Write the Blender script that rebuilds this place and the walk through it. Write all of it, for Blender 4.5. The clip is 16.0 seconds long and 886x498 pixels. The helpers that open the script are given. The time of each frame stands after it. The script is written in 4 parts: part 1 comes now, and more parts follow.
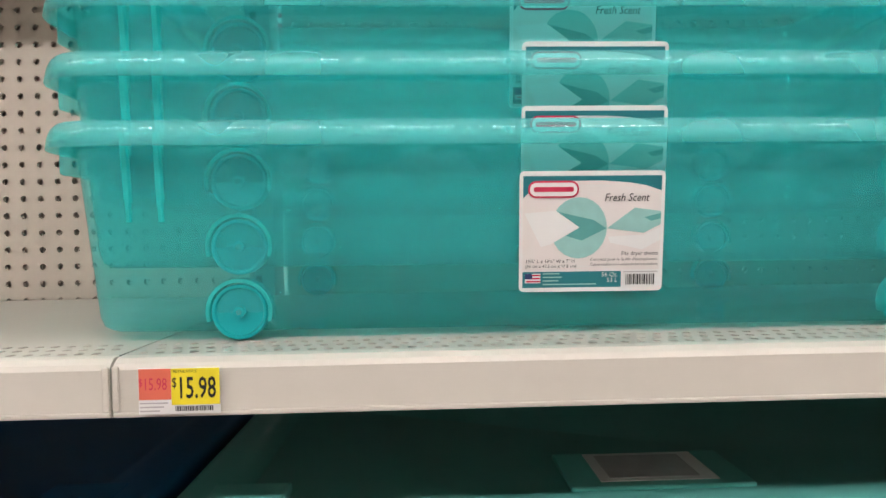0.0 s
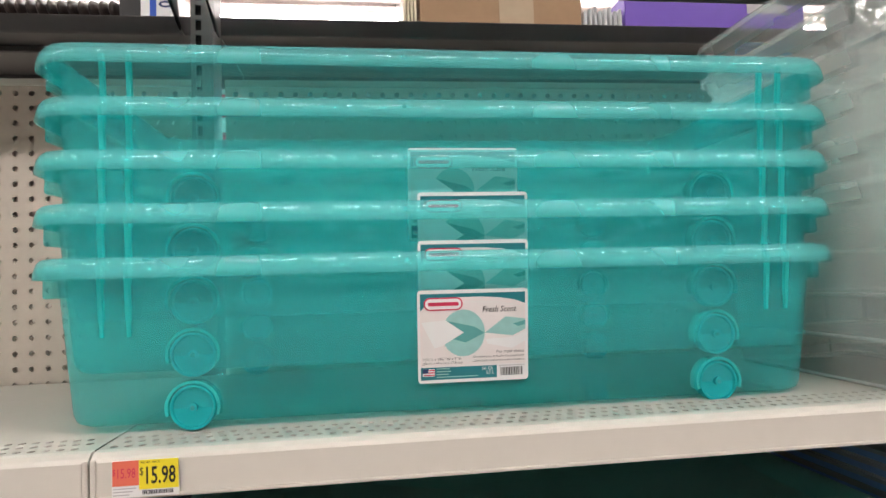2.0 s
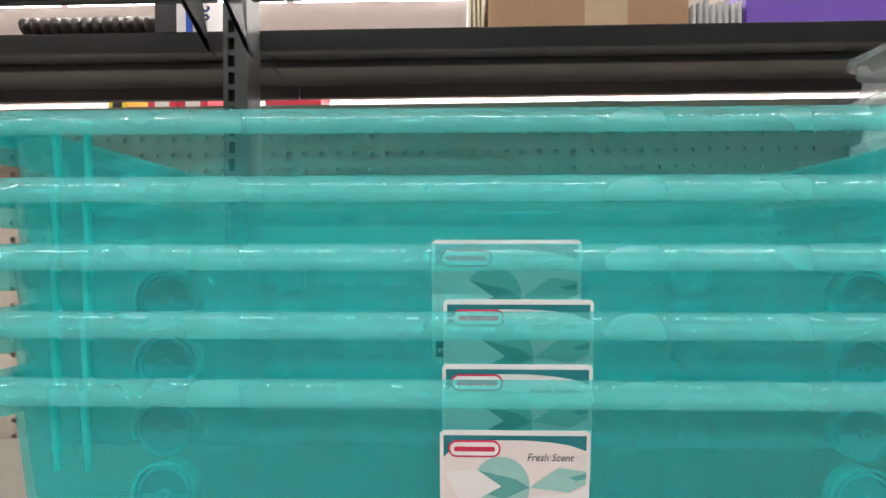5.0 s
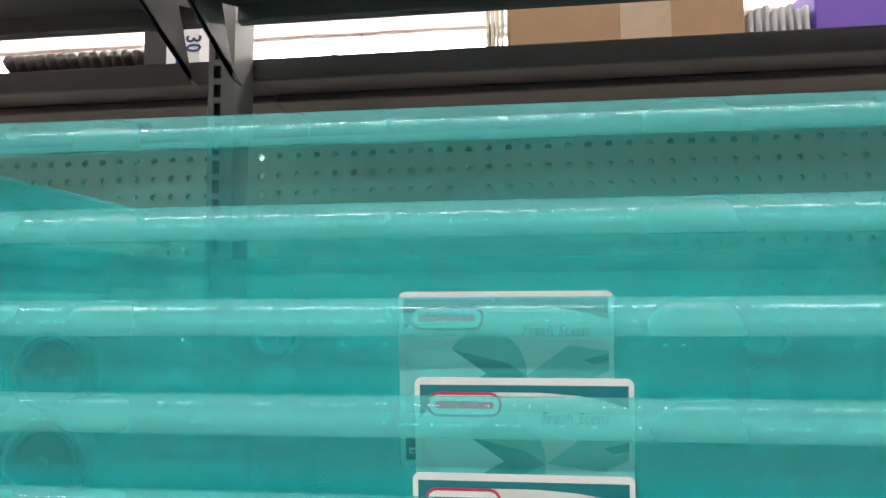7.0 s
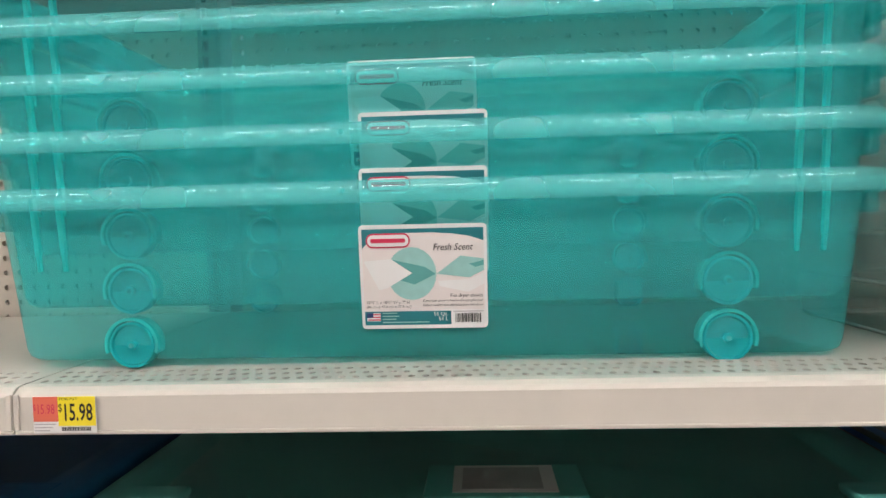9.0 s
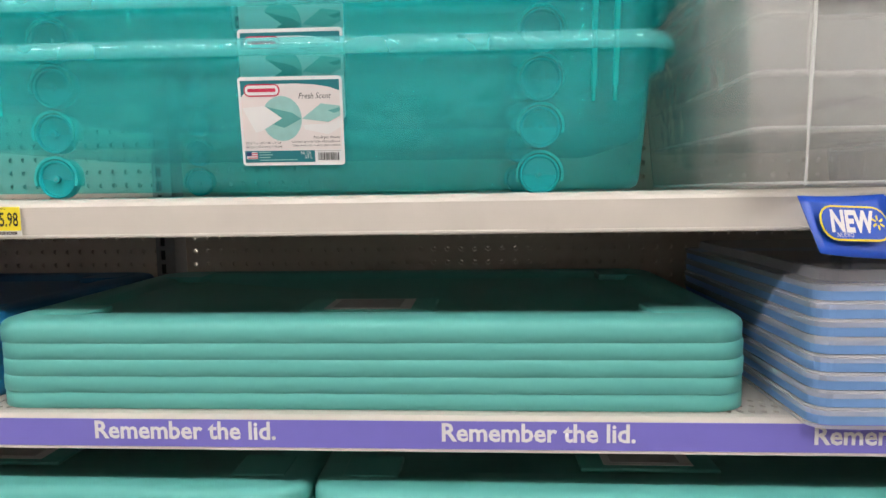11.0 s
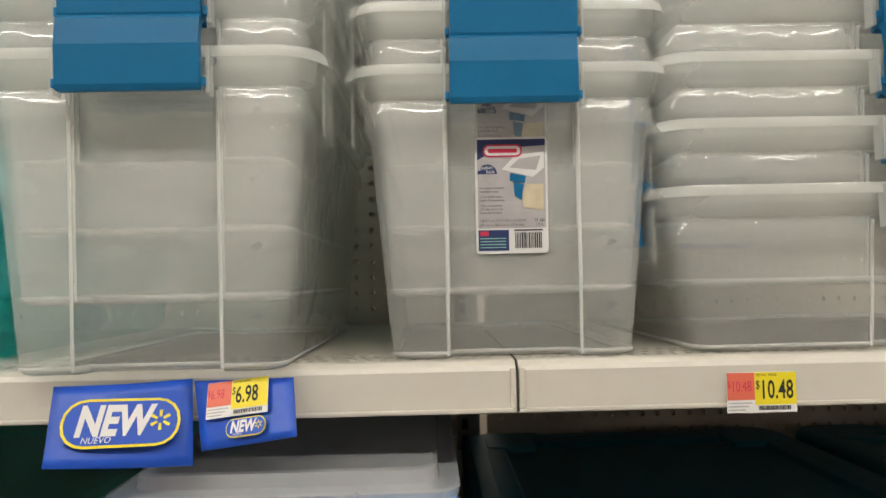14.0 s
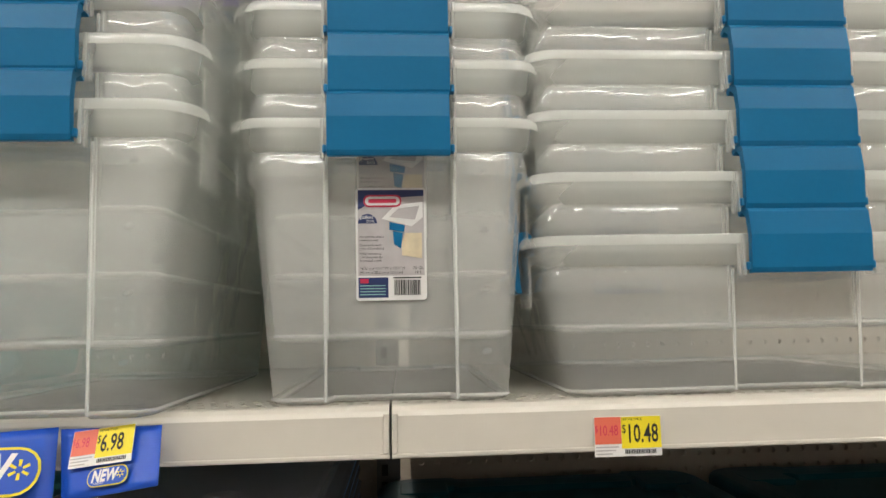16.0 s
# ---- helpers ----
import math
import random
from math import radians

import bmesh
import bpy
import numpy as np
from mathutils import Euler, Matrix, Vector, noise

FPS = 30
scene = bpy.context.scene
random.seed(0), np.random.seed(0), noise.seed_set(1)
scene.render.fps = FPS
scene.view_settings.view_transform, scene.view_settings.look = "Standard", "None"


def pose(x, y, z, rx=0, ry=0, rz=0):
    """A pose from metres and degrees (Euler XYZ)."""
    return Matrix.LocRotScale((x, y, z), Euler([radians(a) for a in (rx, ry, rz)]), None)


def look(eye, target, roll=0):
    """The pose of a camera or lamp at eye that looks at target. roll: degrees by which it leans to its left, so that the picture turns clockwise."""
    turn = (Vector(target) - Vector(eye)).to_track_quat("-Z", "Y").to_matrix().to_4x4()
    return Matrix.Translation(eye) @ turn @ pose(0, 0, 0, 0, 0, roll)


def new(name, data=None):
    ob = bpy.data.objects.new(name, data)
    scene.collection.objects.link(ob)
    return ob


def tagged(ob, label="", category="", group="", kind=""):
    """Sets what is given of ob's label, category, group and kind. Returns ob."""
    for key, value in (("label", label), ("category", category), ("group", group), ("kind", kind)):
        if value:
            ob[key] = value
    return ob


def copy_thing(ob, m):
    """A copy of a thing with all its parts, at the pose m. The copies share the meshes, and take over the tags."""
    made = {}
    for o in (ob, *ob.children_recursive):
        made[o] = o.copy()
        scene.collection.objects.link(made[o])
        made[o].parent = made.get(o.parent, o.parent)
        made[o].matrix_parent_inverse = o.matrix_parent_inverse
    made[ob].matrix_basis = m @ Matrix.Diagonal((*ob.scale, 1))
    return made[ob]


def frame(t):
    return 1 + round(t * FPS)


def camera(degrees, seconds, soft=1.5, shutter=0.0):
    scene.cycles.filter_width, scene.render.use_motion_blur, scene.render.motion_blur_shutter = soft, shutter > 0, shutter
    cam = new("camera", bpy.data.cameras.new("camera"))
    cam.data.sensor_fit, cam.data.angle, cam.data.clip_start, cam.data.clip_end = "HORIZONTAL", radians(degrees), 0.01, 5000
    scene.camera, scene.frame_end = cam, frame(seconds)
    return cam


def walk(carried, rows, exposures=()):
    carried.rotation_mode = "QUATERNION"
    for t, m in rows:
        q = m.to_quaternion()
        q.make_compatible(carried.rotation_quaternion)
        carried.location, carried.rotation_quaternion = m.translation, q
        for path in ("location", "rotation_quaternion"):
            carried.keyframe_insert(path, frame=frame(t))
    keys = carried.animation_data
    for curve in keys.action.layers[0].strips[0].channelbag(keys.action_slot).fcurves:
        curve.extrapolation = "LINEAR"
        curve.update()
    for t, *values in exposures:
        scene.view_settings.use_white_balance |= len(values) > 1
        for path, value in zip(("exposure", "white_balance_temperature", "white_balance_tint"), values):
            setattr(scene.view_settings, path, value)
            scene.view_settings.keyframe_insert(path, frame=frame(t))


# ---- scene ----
cam = camera(71.4, 16.0)
PATH = [
    (0, (0.226, -0.45, 1.085), (0.29, 1.549, 1.041), -1.0),
    (0.5, (0.215, -0.478, 1.087), (0.354, 1.517, 1.075), -0.9),
    (1, (0.252, -0.532, 1.116), (0.405, 1.461, 1.054), -0.5),
    (1.5, (0.267, -0.567, 1.142), (0.439, 1.424, 1.059), -1.6),
    (2, (0.251, -0.603, 1.148), (0.506, 1.378, 1.245), -1.9),
    (2.5, (0.267, -0.607, 1.19), (0.534, 1.373, 1.27), -2.6),
    (3, (0.286, -0.592, 1.217), (0.469, 1.399, 1.17), -1.7),
    (3.5, (0.315, -0.578, 1.241), (0.422, 1.413, 1.088), -1.7),
    (4, (0.33, -0.568, 1.249), (0.385, 1.429, 1.147), -0.2),
    (4.5, (0.342, -0.521, 1.264), (0.281, 1.477, 1.199), -0.2),
    (5, (0.323, -0.445, 1.281), (0.269, 1.554, 1.287), -0.4),
    (5.2, (0.334, -0.42, 1.26), (0.191, 1.571, 1.385), -0.8),
    (7.3, (0.372, -0.294, 1.286), (0.139, 1.686, 1.454), -0.7),
    (7.5, (0.378, -0.322, 1.286), (0.106, 1.657, 1.379), -1.2),
    (8, (0.361, -0.397, 1.268), (0.105, 1.579, 1.094), -3.2),
    (8.5, (0.354, -0.471, 1.19), (0.212, 1.522, 1.124), -1.2),
    (8.7, (0.376, -0.493, 1.166), (0.263, 1.502, 1.098), -1.8),
    (10.8, (0.553, -0.65, 1.008), (0.391, 1.334, 0.821), -0.3),
    (11, (0.583, -0.653, 1.003), (0.46, 1.335, 0.816), -0.9),
    (11.1, (0.626, -0.644, 1.003), (0.509, 1.343, 0.799), -1.2),
    (11.5, (0.708, -0.631, 0.995), (0.814, 1.351, 0.751), -2.6),
    (12, (0.817, -0.606, 0.998), (1.066, 1.372, 0.831), 1.0),
    (12.5, (0.901, -0.574, 1.026), (1.2, 1.402, 0.957), -0.2),
    (13, (0.964, -0.54, 1.038), (1.274, 1.435, 1.084), -1.5),
    (13.5, (1.08, -0.528, 1.055), (1.259, 1.463, 1.128), -1.3),
    (14, (1.175, -0.512, 1.068), (1.214, 1.485, 1.167), -1.2),
    (14.5, (1.231, -0.516, 1.058), (1.209, 1.477, 1.234), -2.4),
    (15, (1.228, -0.523, 1.065), (1.302, 1.452, 1.372), -1.0),
    (15.5, (1.25, -0.528, 1.073), (1.354, 1.454, 1.324), -1.4),
    (16, (1.256, -0.531, 1.071), (1.387, 1.452, 1.3), -1.2),
]
walk(cam, [(t, look(eye, target, roll)) for t, eye, target, roll in PATH],
     exposures=[(0, 0.1, 6500, 11), (5, 0.0, 6500, 11), (8.7, 0.05, 6500, 11), (10.8, 0.15, 6400, 11), (11.3, 0.2, 6500, 9), (12.5, 0.3, 7000, 5), (13.2, 0.05, 6900, 4), (14, -0.05, 6800, 3), (16, 0.0, 6650, 3)])

# ---- world and lights ----
world = bpy.data.worlds.new("world")
scene.world = world
world.use_nodes = True
world.node_tree.nodes["Background"].inputs[0].default_value = (1, 0.95, 0.9, 1)
world.node_tree.nodes["Background"].inputs[1].default_value = 0.02
scene.cycles.transparent_max_bounces = 40
TUBE_STRENGTH = 40.0
CEIL = 4.5

# ---- materials ----


def mat_base(name):
    m = bpy.data.materials.new(name)
    m.use_nodes = True
    nt = m.node_tree
    nt.nodes.clear()
    out = nt.nodes.new("ShaderNodeOutputMaterial")
    return m, nt, out


def solid(name, col, rough=0.5, metal=0.0, var=0.08, scale=40.0, bump=0.05, spec=0.5, stain=0.06):
    m, nt, out = mat_base(name)
    b = nt.nodes.new("ShaderNodeBsdfPrincipled")
    b.inputs["Roughness"].default_value = rough
    b.inputs["Metallic"].default_value = metal
    b.inputs["Specular IOR Level"].default_value = spec
    tc = nt.nodes.new("ShaderNodeTexCoord")
    n1 = nt.nodes.new("ShaderNodeTexNoise")
    n1.inputs["Scale"].default_value = scale
    n1.inputs["Detail"].default_value = 6
    n2 = nt.nodes.new("ShaderNodeTexNoise")
    n2.inputs["Scale"].default_value = 5.0
    n2.inputs["Detail"].default_value = 3
    nt.links.new(tc.outputs["Object"], n1.inputs["Vector"])
    nt.links.new(tc.outputs["Object"], n2.inputs["Vector"])
    ramp = nt.nodes.new("ShaderNodeMapRange")
    ramp.inputs[3].default_value = 1 - var
    ramp.inputs[4].default_value = 1 + var
    nt.links.new(n1.outputs["Fac"], ramp.inputs[0])
    ramp2 = nt.nodes.new("ShaderNodeMapRange")
    ramp2.inputs[3].default_value = 1 - stain
    ramp2.inputs[4].default_value = 1 + stain
    nt.links.new(n2.outputs["Fac"], ramp2.inputs[0])
    mul = nt.nodes.new("ShaderNodeMath")
    mul.operation = "MULTIPLY"
    nt.links.new(ramp.outputs[0], mul.inputs[0])
    nt.links.new(ramp2.outputs[0], mul.inputs[1])
    vm = nt.nodes.new("ShaderNodeVectorMath")
    vm.operation = "SCALE"
    vm.inputs[0].default_value = col
    nt.links.new(mul.outputs[0], vm.inputs["Scale"])
    nt.links.new(vm.outputs[0], b.inputs["Base Color"])
    if bump:
        bp = nt.nodes.new("ShaderNodeBump")
        bp.inputs["Strength"].default_value = bump
        bp.inputs["Distance"].default_value = 0.002
        nt.links.new(n1.outputs["Fac"], bp.inputs["Height"])
        nt.links.new(bp.outputs[0], b.inputs["Normal"])
    nt.links.new(b.outputs[0], out.inputs[0])
    return m


def clear_plastic(name, tint, body, cloud, back=0.4, rough=0.12, gloss=1.0, wave=0.15):
    """Moulded see-through plastic: tinted clear, partly milky, with a slightly wavy gloss."""
    m, nt, out = mat_base(name)
    tr = nt.nodes.new("ShaderNodeBsdfTransparent")
    tr.inputs[0].default_value = (*tint, 1)
    df = nt.nodes.new("ShaderNodeBsdfDiffuse")
    df.inputs[0].default_value = (*body, 1)
    tl = nt.nodes.new("ShaderNodeBsdfTranslucent")
    tl.inputs[0].default_value = (*body, 1)
    mx = nt.nodes.new("ShaderNodeMixShader")
    mx.inputs[0].default_value = back
    nt.links.new(df.outputs[0], mx.inputs[1])
    nt.links.new(tl.outputs[0], mx.inputs[2])
    tc = nt.nodes.new("ShaderNodeTexCoord")
    n = nt.nodes.new("ShaderNodeTexNoise")
    n.inputs["Scale"].default_value = 9.0
    n.inputs["Detail"].default_value = 2
    nt.links.new(tc.outputs["Object"], n.inputs["Vector"])
    mr = nt.nodes.new("ShaderNodeMapRange")
    mr.inputs[3].default_value = cloud * 0.88
    mr.inputs[4].default_value = cloud * 1.12
    nt.links.new(n.outputs["Fac"], mr.inputs[0])
    m1 = nt.nodes.new("ShaderNodeMixShader")
    nt.links.new(mr.outputs[0], m1.inputs[0])
    nt.links.new(tr.outputs[0], m1.inputs[1])
    nt.links.new(mx.outputs[0], m1.inputs[2])
    gl = nt.nodes.new("ShaderNodeBsdfGlossy")
    gl.inputs["Roughness"].default_value = rough
    bp = nt.nodes.new("ShaderNodeBump")
    bp.inputs["Strength"].default_value = wave
    bp.inputs["Distance"].default_value = 0.01
    ripple = nt.nodes.new("ShaderNodeTexNoise")
    ripple.inputs["Scale"].default_value = 24.0
    ripple.inputs["Detail"].default_value = 1.5
    nt.links.new(tc.outputs["Object"], ripple.inputs["Vector"])
    nt.links.new(ripple.outputs["Fac"], bp.inputs["Height"])
    nt.links.new(bp.outputs[0], gl.inputs["Normal"])
    # a thin sheet reflects alike from both sides
    lw = nt.nodes.new("ShaderNodeLayerWeight")
    lw.inputs[0].default_value = 0.5
    pw = nt.nodes.new("ShaderNodeMath")
    pw.operation = "POWER"
    pw.inputs[1].default_value = 5.0
    nt.links.new(lw.outputs["Facing"], pw.inputs[0])
    mg = nt.nodes.new("ShaderNodeMath")
    mg.operation = "MULTIPLY_ADD"
    mg.inputs[1].default_value = 0.90 * gloss
    mg.inputs[2].default_value = 0.055 * gloss
    nt.links.new(pw.outputs[0], mg.inputs[0])
    m2 = nt.nodes.new("ShaderNodeMixShader")
    nt.links.new(mg.outputs[0], m2.inputs[0])
    nt.links.new(m1.outputs[0], m2.inputs[1])
    nt.links.new(gl.outputs[0], m2.inputs[2])
    nt.links.new(m2.outputs[0], out.inputs[0])
    return m


def glow(name, col, strength):
    m, nt, out = mat_base(name)
    e = nt.nodes.new("ShaderNodeEmission")
    e.inputs[0].default_value = (*col, 1)
    e.inputs[1].default_value = strength
    nt.links.new(e.outputs[0], out.inputs[0])
    return m


M_PEG = solid("tan_pegboard", (0.50, 0.43, 0.36), 0.6, var=0.05, scale=120)
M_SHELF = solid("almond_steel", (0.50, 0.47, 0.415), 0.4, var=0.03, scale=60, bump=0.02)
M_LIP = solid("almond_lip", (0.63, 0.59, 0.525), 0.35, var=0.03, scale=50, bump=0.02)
M_DARK = solid("grey_steel", (0.09, 0.088, 0.09), 0.45, var=0.08, scale=50)
M_UPR = solid("upright_steel", (0.20, 0.195, 0.19), 0.45, var=0.06, scale=50)
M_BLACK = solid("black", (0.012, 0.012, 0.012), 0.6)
M_WHITE = solid("white_paper", (0.80, 0.79, 0.78), 0.45, var=0.03, bump=0)
M_GREEN = clear_plastic("teal_clear_plastic", (0.56, 0.945, 0.945), (0.08, 0.85, 0.86), 0.18, 0.1, rough=0.06, gloss=0.8, wave=0.3)
M_GRIM = clear_plastic("teal_rim_plastic", (0.60, 0.96, 0.955), (0.28, 0.93, 0.92), 0.285, 0.1, rough=0.12, gloss=0.6, wave=0.02)
M_GRIB = clear_plastic("teal_rib_plastic", (0.45, 0.94, 0.93), (0.08, 0.88, 0.85), 0.36, 0.1, rough=0.2, gloss=0.6, wave=0.05)
M_WHEEL = clear_plastic("teal_wheel_plastic", (0.25, 0.80, 0.80), (0.012, 0.44, 0.47), 0.85, 0.1, rough=0.3, gloss=0.5)
M_CLEAR = clear_plastic("frosted_clear_plastic", (0.995, 0.998, 0.992), (0.985, 0.99, 0.965), 0.25, 0.1, rough=0.07, gloss=1.0, wave=0.5)
M_CRIM = clear_plastic("frosted_rim_plastic", (0.995, 0.998, 0.992), (0.985, 0.99, 0.97), 0.27, 0.1, rough=0.08, gloss=1.0, wave=0.2)
M_FOOT = clear_plastic("thick_frosted_plastic", (0.99, 0.99, 0.98), (0.99, 0.99, 0.97), 0.40, 0.1, rough=0.12, gloss=0.6)
M_LIDC = clear_plastic("lid_plastic", (0.98, 0.985, 0.995), (0.95, 0.95, 0.985), 0.34, 0.1, rough=0.1, gloss=0.9, wave=0.15)
M_CLIP = solid("blue_clip_plastic", (0.003, 0.135, 0.30), 0.42, var=0.04, scale=200, bump=0.03, spec=0.3)
M_LID = solid("mint_lid_plastic", (0.13, 0.48, 0.43), 0.42, var=0.03, scale=150, bump=0.03, spec=0.35)
M_TEAL = solid("teal_lid_plastic", (0.004, 0.095, 0.13), 0.45, var=0.05, scale=150, bump=0.03, spec=0.25)
M_BLUE = solid("blue_lid_plastic", (0.01, 0.15, 0.34), 0.42, var=0.05, scale=150, bump=0.03)
M_GASKET = solid("blue_gasket", (0.17, 0.33, 0.62), 0.5, var=0.04)
M_LILAC = solid("lilac_strip", (0.19, 0.17, 0.58), 0.4, var=0.03, bump=0.01)
M_SIGN = solid("blue_card", (0.008, 0.075, 0.50), 0.4, var=0.04, bump=0.01)
M_YEL = solid("yellow_print", (0.88, 0.72, 0.03), 0.45, var=0.03, bump=0)
M_RED = solid("red_print", (0.75, 0.16, 0.10), 0.45, var=0.03, bump=0)
M_LOGO = solid("red_logo", (0.62, 0.03, 0.09), 0.45, var=0.03, bump=0)
M_HEAD = solid("teal_print", (0.01, 0.18, 0.21), 0.45, var=0.04, bump=0)
M_PALE = solid("pale_teal_print", (0.30, 0.56, 0.53), 0.45, var=0.12, scale=90, bump=0)
M_MIDT = solid("mid_teal_print", (0.10, 0.36, 0.34), 0.45, var=0.15, scale=90, bump=0)
M_PINKP = solid("warm_print", (0.78, 0.72, 0.70), 0.45, var=0.05, bump=0)
M_NAVY = solid("navy_print", (0.02, 0.035, 0.13), 0.45, var=0.05, bump=0)
M_GREYP = solid("grey_print", (0.50, 0.47, 0.48), 0.45, var=0.2, scale=60, bump=0)
M_CREAM = solid("cream_print", (0.70, 0.60, 0.42), 0.45, var=0.2, scale=120, bump=0)
M_CARD = solid("brown_cardboard", (0.36, 0.22, 0.12), 0.7, var=0.08, scale=60)
M_PURP = solid("purple_card", (0.13, 0.05, 0.42), 0.4, var=0.05)
M_REDBOX = solid("red_carton", (0.62, 0.02, 0.06), 0.4, var=0.05)
M_COIL = solid("brown_plastic", (0.06, 0.045, 0.04), 0.35, var=0.1)
M_GREYPL = solid("grey_plastic", (0.5, 0.5, 0.5), 0.4, var=0.1)
M_FLOOR = solid("vinyl_floor", (0.24, 0.225, 0.21), 0.25, var=0.08, scale=15)
M_CEIL = solid("ceiling_paint", (0.80, 0.70, 0.66), 0.8, var=0.04, scale=8)
M_WALL = solid("wall_paint", (0.70, 0.66, 0.62), 0.8, var=0.04, scale=8)
M_TUBE = glow("light_diffuser", (1.0, 0.965, 0.94), TUBE_STRENGTH)
M_TAPE = solid("packing_tape", (0.50, 0.38, 0.26), 0.2, var=0.1)

# ---- mesh helpers ----


def part(name, bm, material, parent=None, label="", smooth=False):
    me = bpy.data.meshes.new(name)
    bm.normal_update()
    bm.to_mesh(me)
    bm.free()
    if smooth:
        for p in me.polygons:
            p.use_smooth = True
    me.materials.append(material)
    ob = new(name, me)
    if parent:
        ob.parent = parent
    if label:
        ob["label"] = label
    return ob


def thing(name, label, category, group="", kind="", m=None):
    ob = new(name)
    if m is not None:
        ob.matrix_basis = m
    return tagged(ob, label, category, group, kind)


def add_box(bm, x0, x1, y0, y1, z0, z1, bevel=0.0):
    r = bmesh.ops.create_cube(bm, size=1.0, matrix=Matrix.Translation(((x0 + x1) / 2, (y0 + y1) / 2, (z0 + z1) / 2)) @ Matrix.Diagonal((x1 - x0, y1 - y0, z1 - z0, 1)))
    if bevel:
        es = {e for v in r["verts"] for e in v.link_edges}
        bmesh.ops.bevel(bm, geom=list(es), offset=bevel, segments=2, profile=0.5, affect="EDGES")
    return bm


def box(x0, x1, y0, y1, z0, z1, bevel=0.0):
    return add_box(bmesh.new(), x0, x1, y0, y1, z0, z1, bevel)


def outline(x0, x1, y0, y1, r, seg=5, notch=None, pad=0.0):
    """A rounded rectangle, counterclockwise from the front left; notch (xa, xb, depth) recesses the front and back middles;
    pad adds a point that far past each end of a corner, to keep the sides flat."""
    pts = []
    for cx, cy, a0 in ((x0 + r, y0 + r, 180), (x1 - r, y0 + r, 270), (x1 - r, y1 - r, 0), (x0 + r, y1 - r, 90)):
        for i in range(seg + 1):
            a = radians(a0 + 90 * i / seg)
            ca, sa = math.cos(a), math.sin(a)
            if pad and i == 0:
                pts.append((cx + r * ca + pad * sa, cy + r * sa - pad * ca))
            pts.append((cx + r * ca, cy + r * sa))
            if pad and i == seg:
                pts.append((cx + r * ca - pad * sa, cy + r * sa + pad * ca))
        if notch and a0 == 180:
            xa, xb, d = notch
            pts += [(xa - 0.003, y0), (xa + 0.003, y0 + d), (xb - 0.003, y0 + d), (xb + 0.003, y0)]
        if notch and a0 == 0:
            xa, xb, d = notch
            pts += [(xb + 0.003, y1), (xb - 0.003, y1 - d), (xa + 0.003, y1 - d), (xa - 0.003, y1)]
    return pts


def loft(bm, rings, bottom=True, top=False):
    """Skins a list of (z, points) rings that have the same number of points."""
    prev = None
    for i, (z, pts) in enumerate(rings):
        vs = [bm.verts.new((x, y, z)) for x, y in pts]
        if prev:
            n = len(vs)
            for k in range(n):
                bm.faces.new((prev[k], prev[(k + 1) % n], vs[(k + 1) % n], vs[k]))
        if i == 0 and bottom:
            bm.faces.new(list(reversed(vs)))
        prev = vs
    if top:
        bm.faces.new(prev)
    return bm


def disc(bm, cx, cz, y0, y1, r, seg=28):
    """A short cylinder along y."""
    a = [(cx + r * math.cos(2 * math.pi * i / seg), cz + r * math.sin(2 * math.pi * i / seg)) for i in range(seg)]
    f = [bm.verts.new((x, y0, z)) for x, z in a]
    b = [bm.verts.new((x, y1, z)) for x, z in a]
    bm.faces.new(f)
    bm.faces.new(list(reversed(b)))
    for i in range(seg):
        j = (i + 1) % seg
        bm.faces.new((f[i], b[i], b[j], f[j]))
    return bm


def words(name, text, size, material, parent, x, z, y=-0.0012, align="LEFT", stretch=1.0, shear=0.0, bold=0.0):
    """Lettering that faces -y in its parent's frame."""
    c = bpy.data.curves.new(name, "FONT")
    c.body, c.size, c.align_x, c.shear, c.offset = text, size, align, shear, bold
    c.resolution_u = 2
    tmp = new(name, c)
    dg = bpy.context.evaluated_depsgraph_get()
    me = bpy.data.meshes.new_from_object(tmp.evaluated_get(dg))
    bpy.data.objects.remove(tmp)
    me.transform(Matrix.Translation((x, y, z)) @ Matrix.Rotation(radians(90), 4, "X") @ Matrix.Diagonal((stretch, 1, 1, 1)))
    me.materials.clear()
    me.materials.append(material)
    ob = new(name, me)
    ob.parent = parent
    return ob


def flat_poly(bm, pts, y):
    bm.faces.new([bm.verts.new((x, y, z)) for x, z in pts])
    return bm


def round_card(x0, x1, z0, z1, r, y0, y1):
    """A thin card in the xz plane with rounded corners."""
    bm = bmesh.new()
    pts = outline(x0, x1, z0, z1, r, 4)
    f = [bm.verts.new((x, y0, z)) for x, z in pts]
    b = [bm.verts.new((x, y1, z)) for x, z in pts]
    bm.faces.new(f)
    bm.faces.new(list(reversed(b)))
    n = len(pts)
    for i in range(n):
        j = (i + 1) % n
        bm.faces.new((f[j], f[i], b[i], b[j]))
    return bm


def oval(cx, cz, rx, rz, y, seg=24, a0=0, a1=360):
    bm = bmesh.new()
    pts = [(cx + rx * math.cos(radians(a0 + (a1 - a0) * i / seg)), cz + rz * math.sin(radians(a0 + (a1 - a0) * i / seg))) for i in range(seg if a1 - a0 == 360 else seg + 1)]
    return flat_poly(bm, pts, y)


# ---- perforated sheets: every hole is a real hole ----


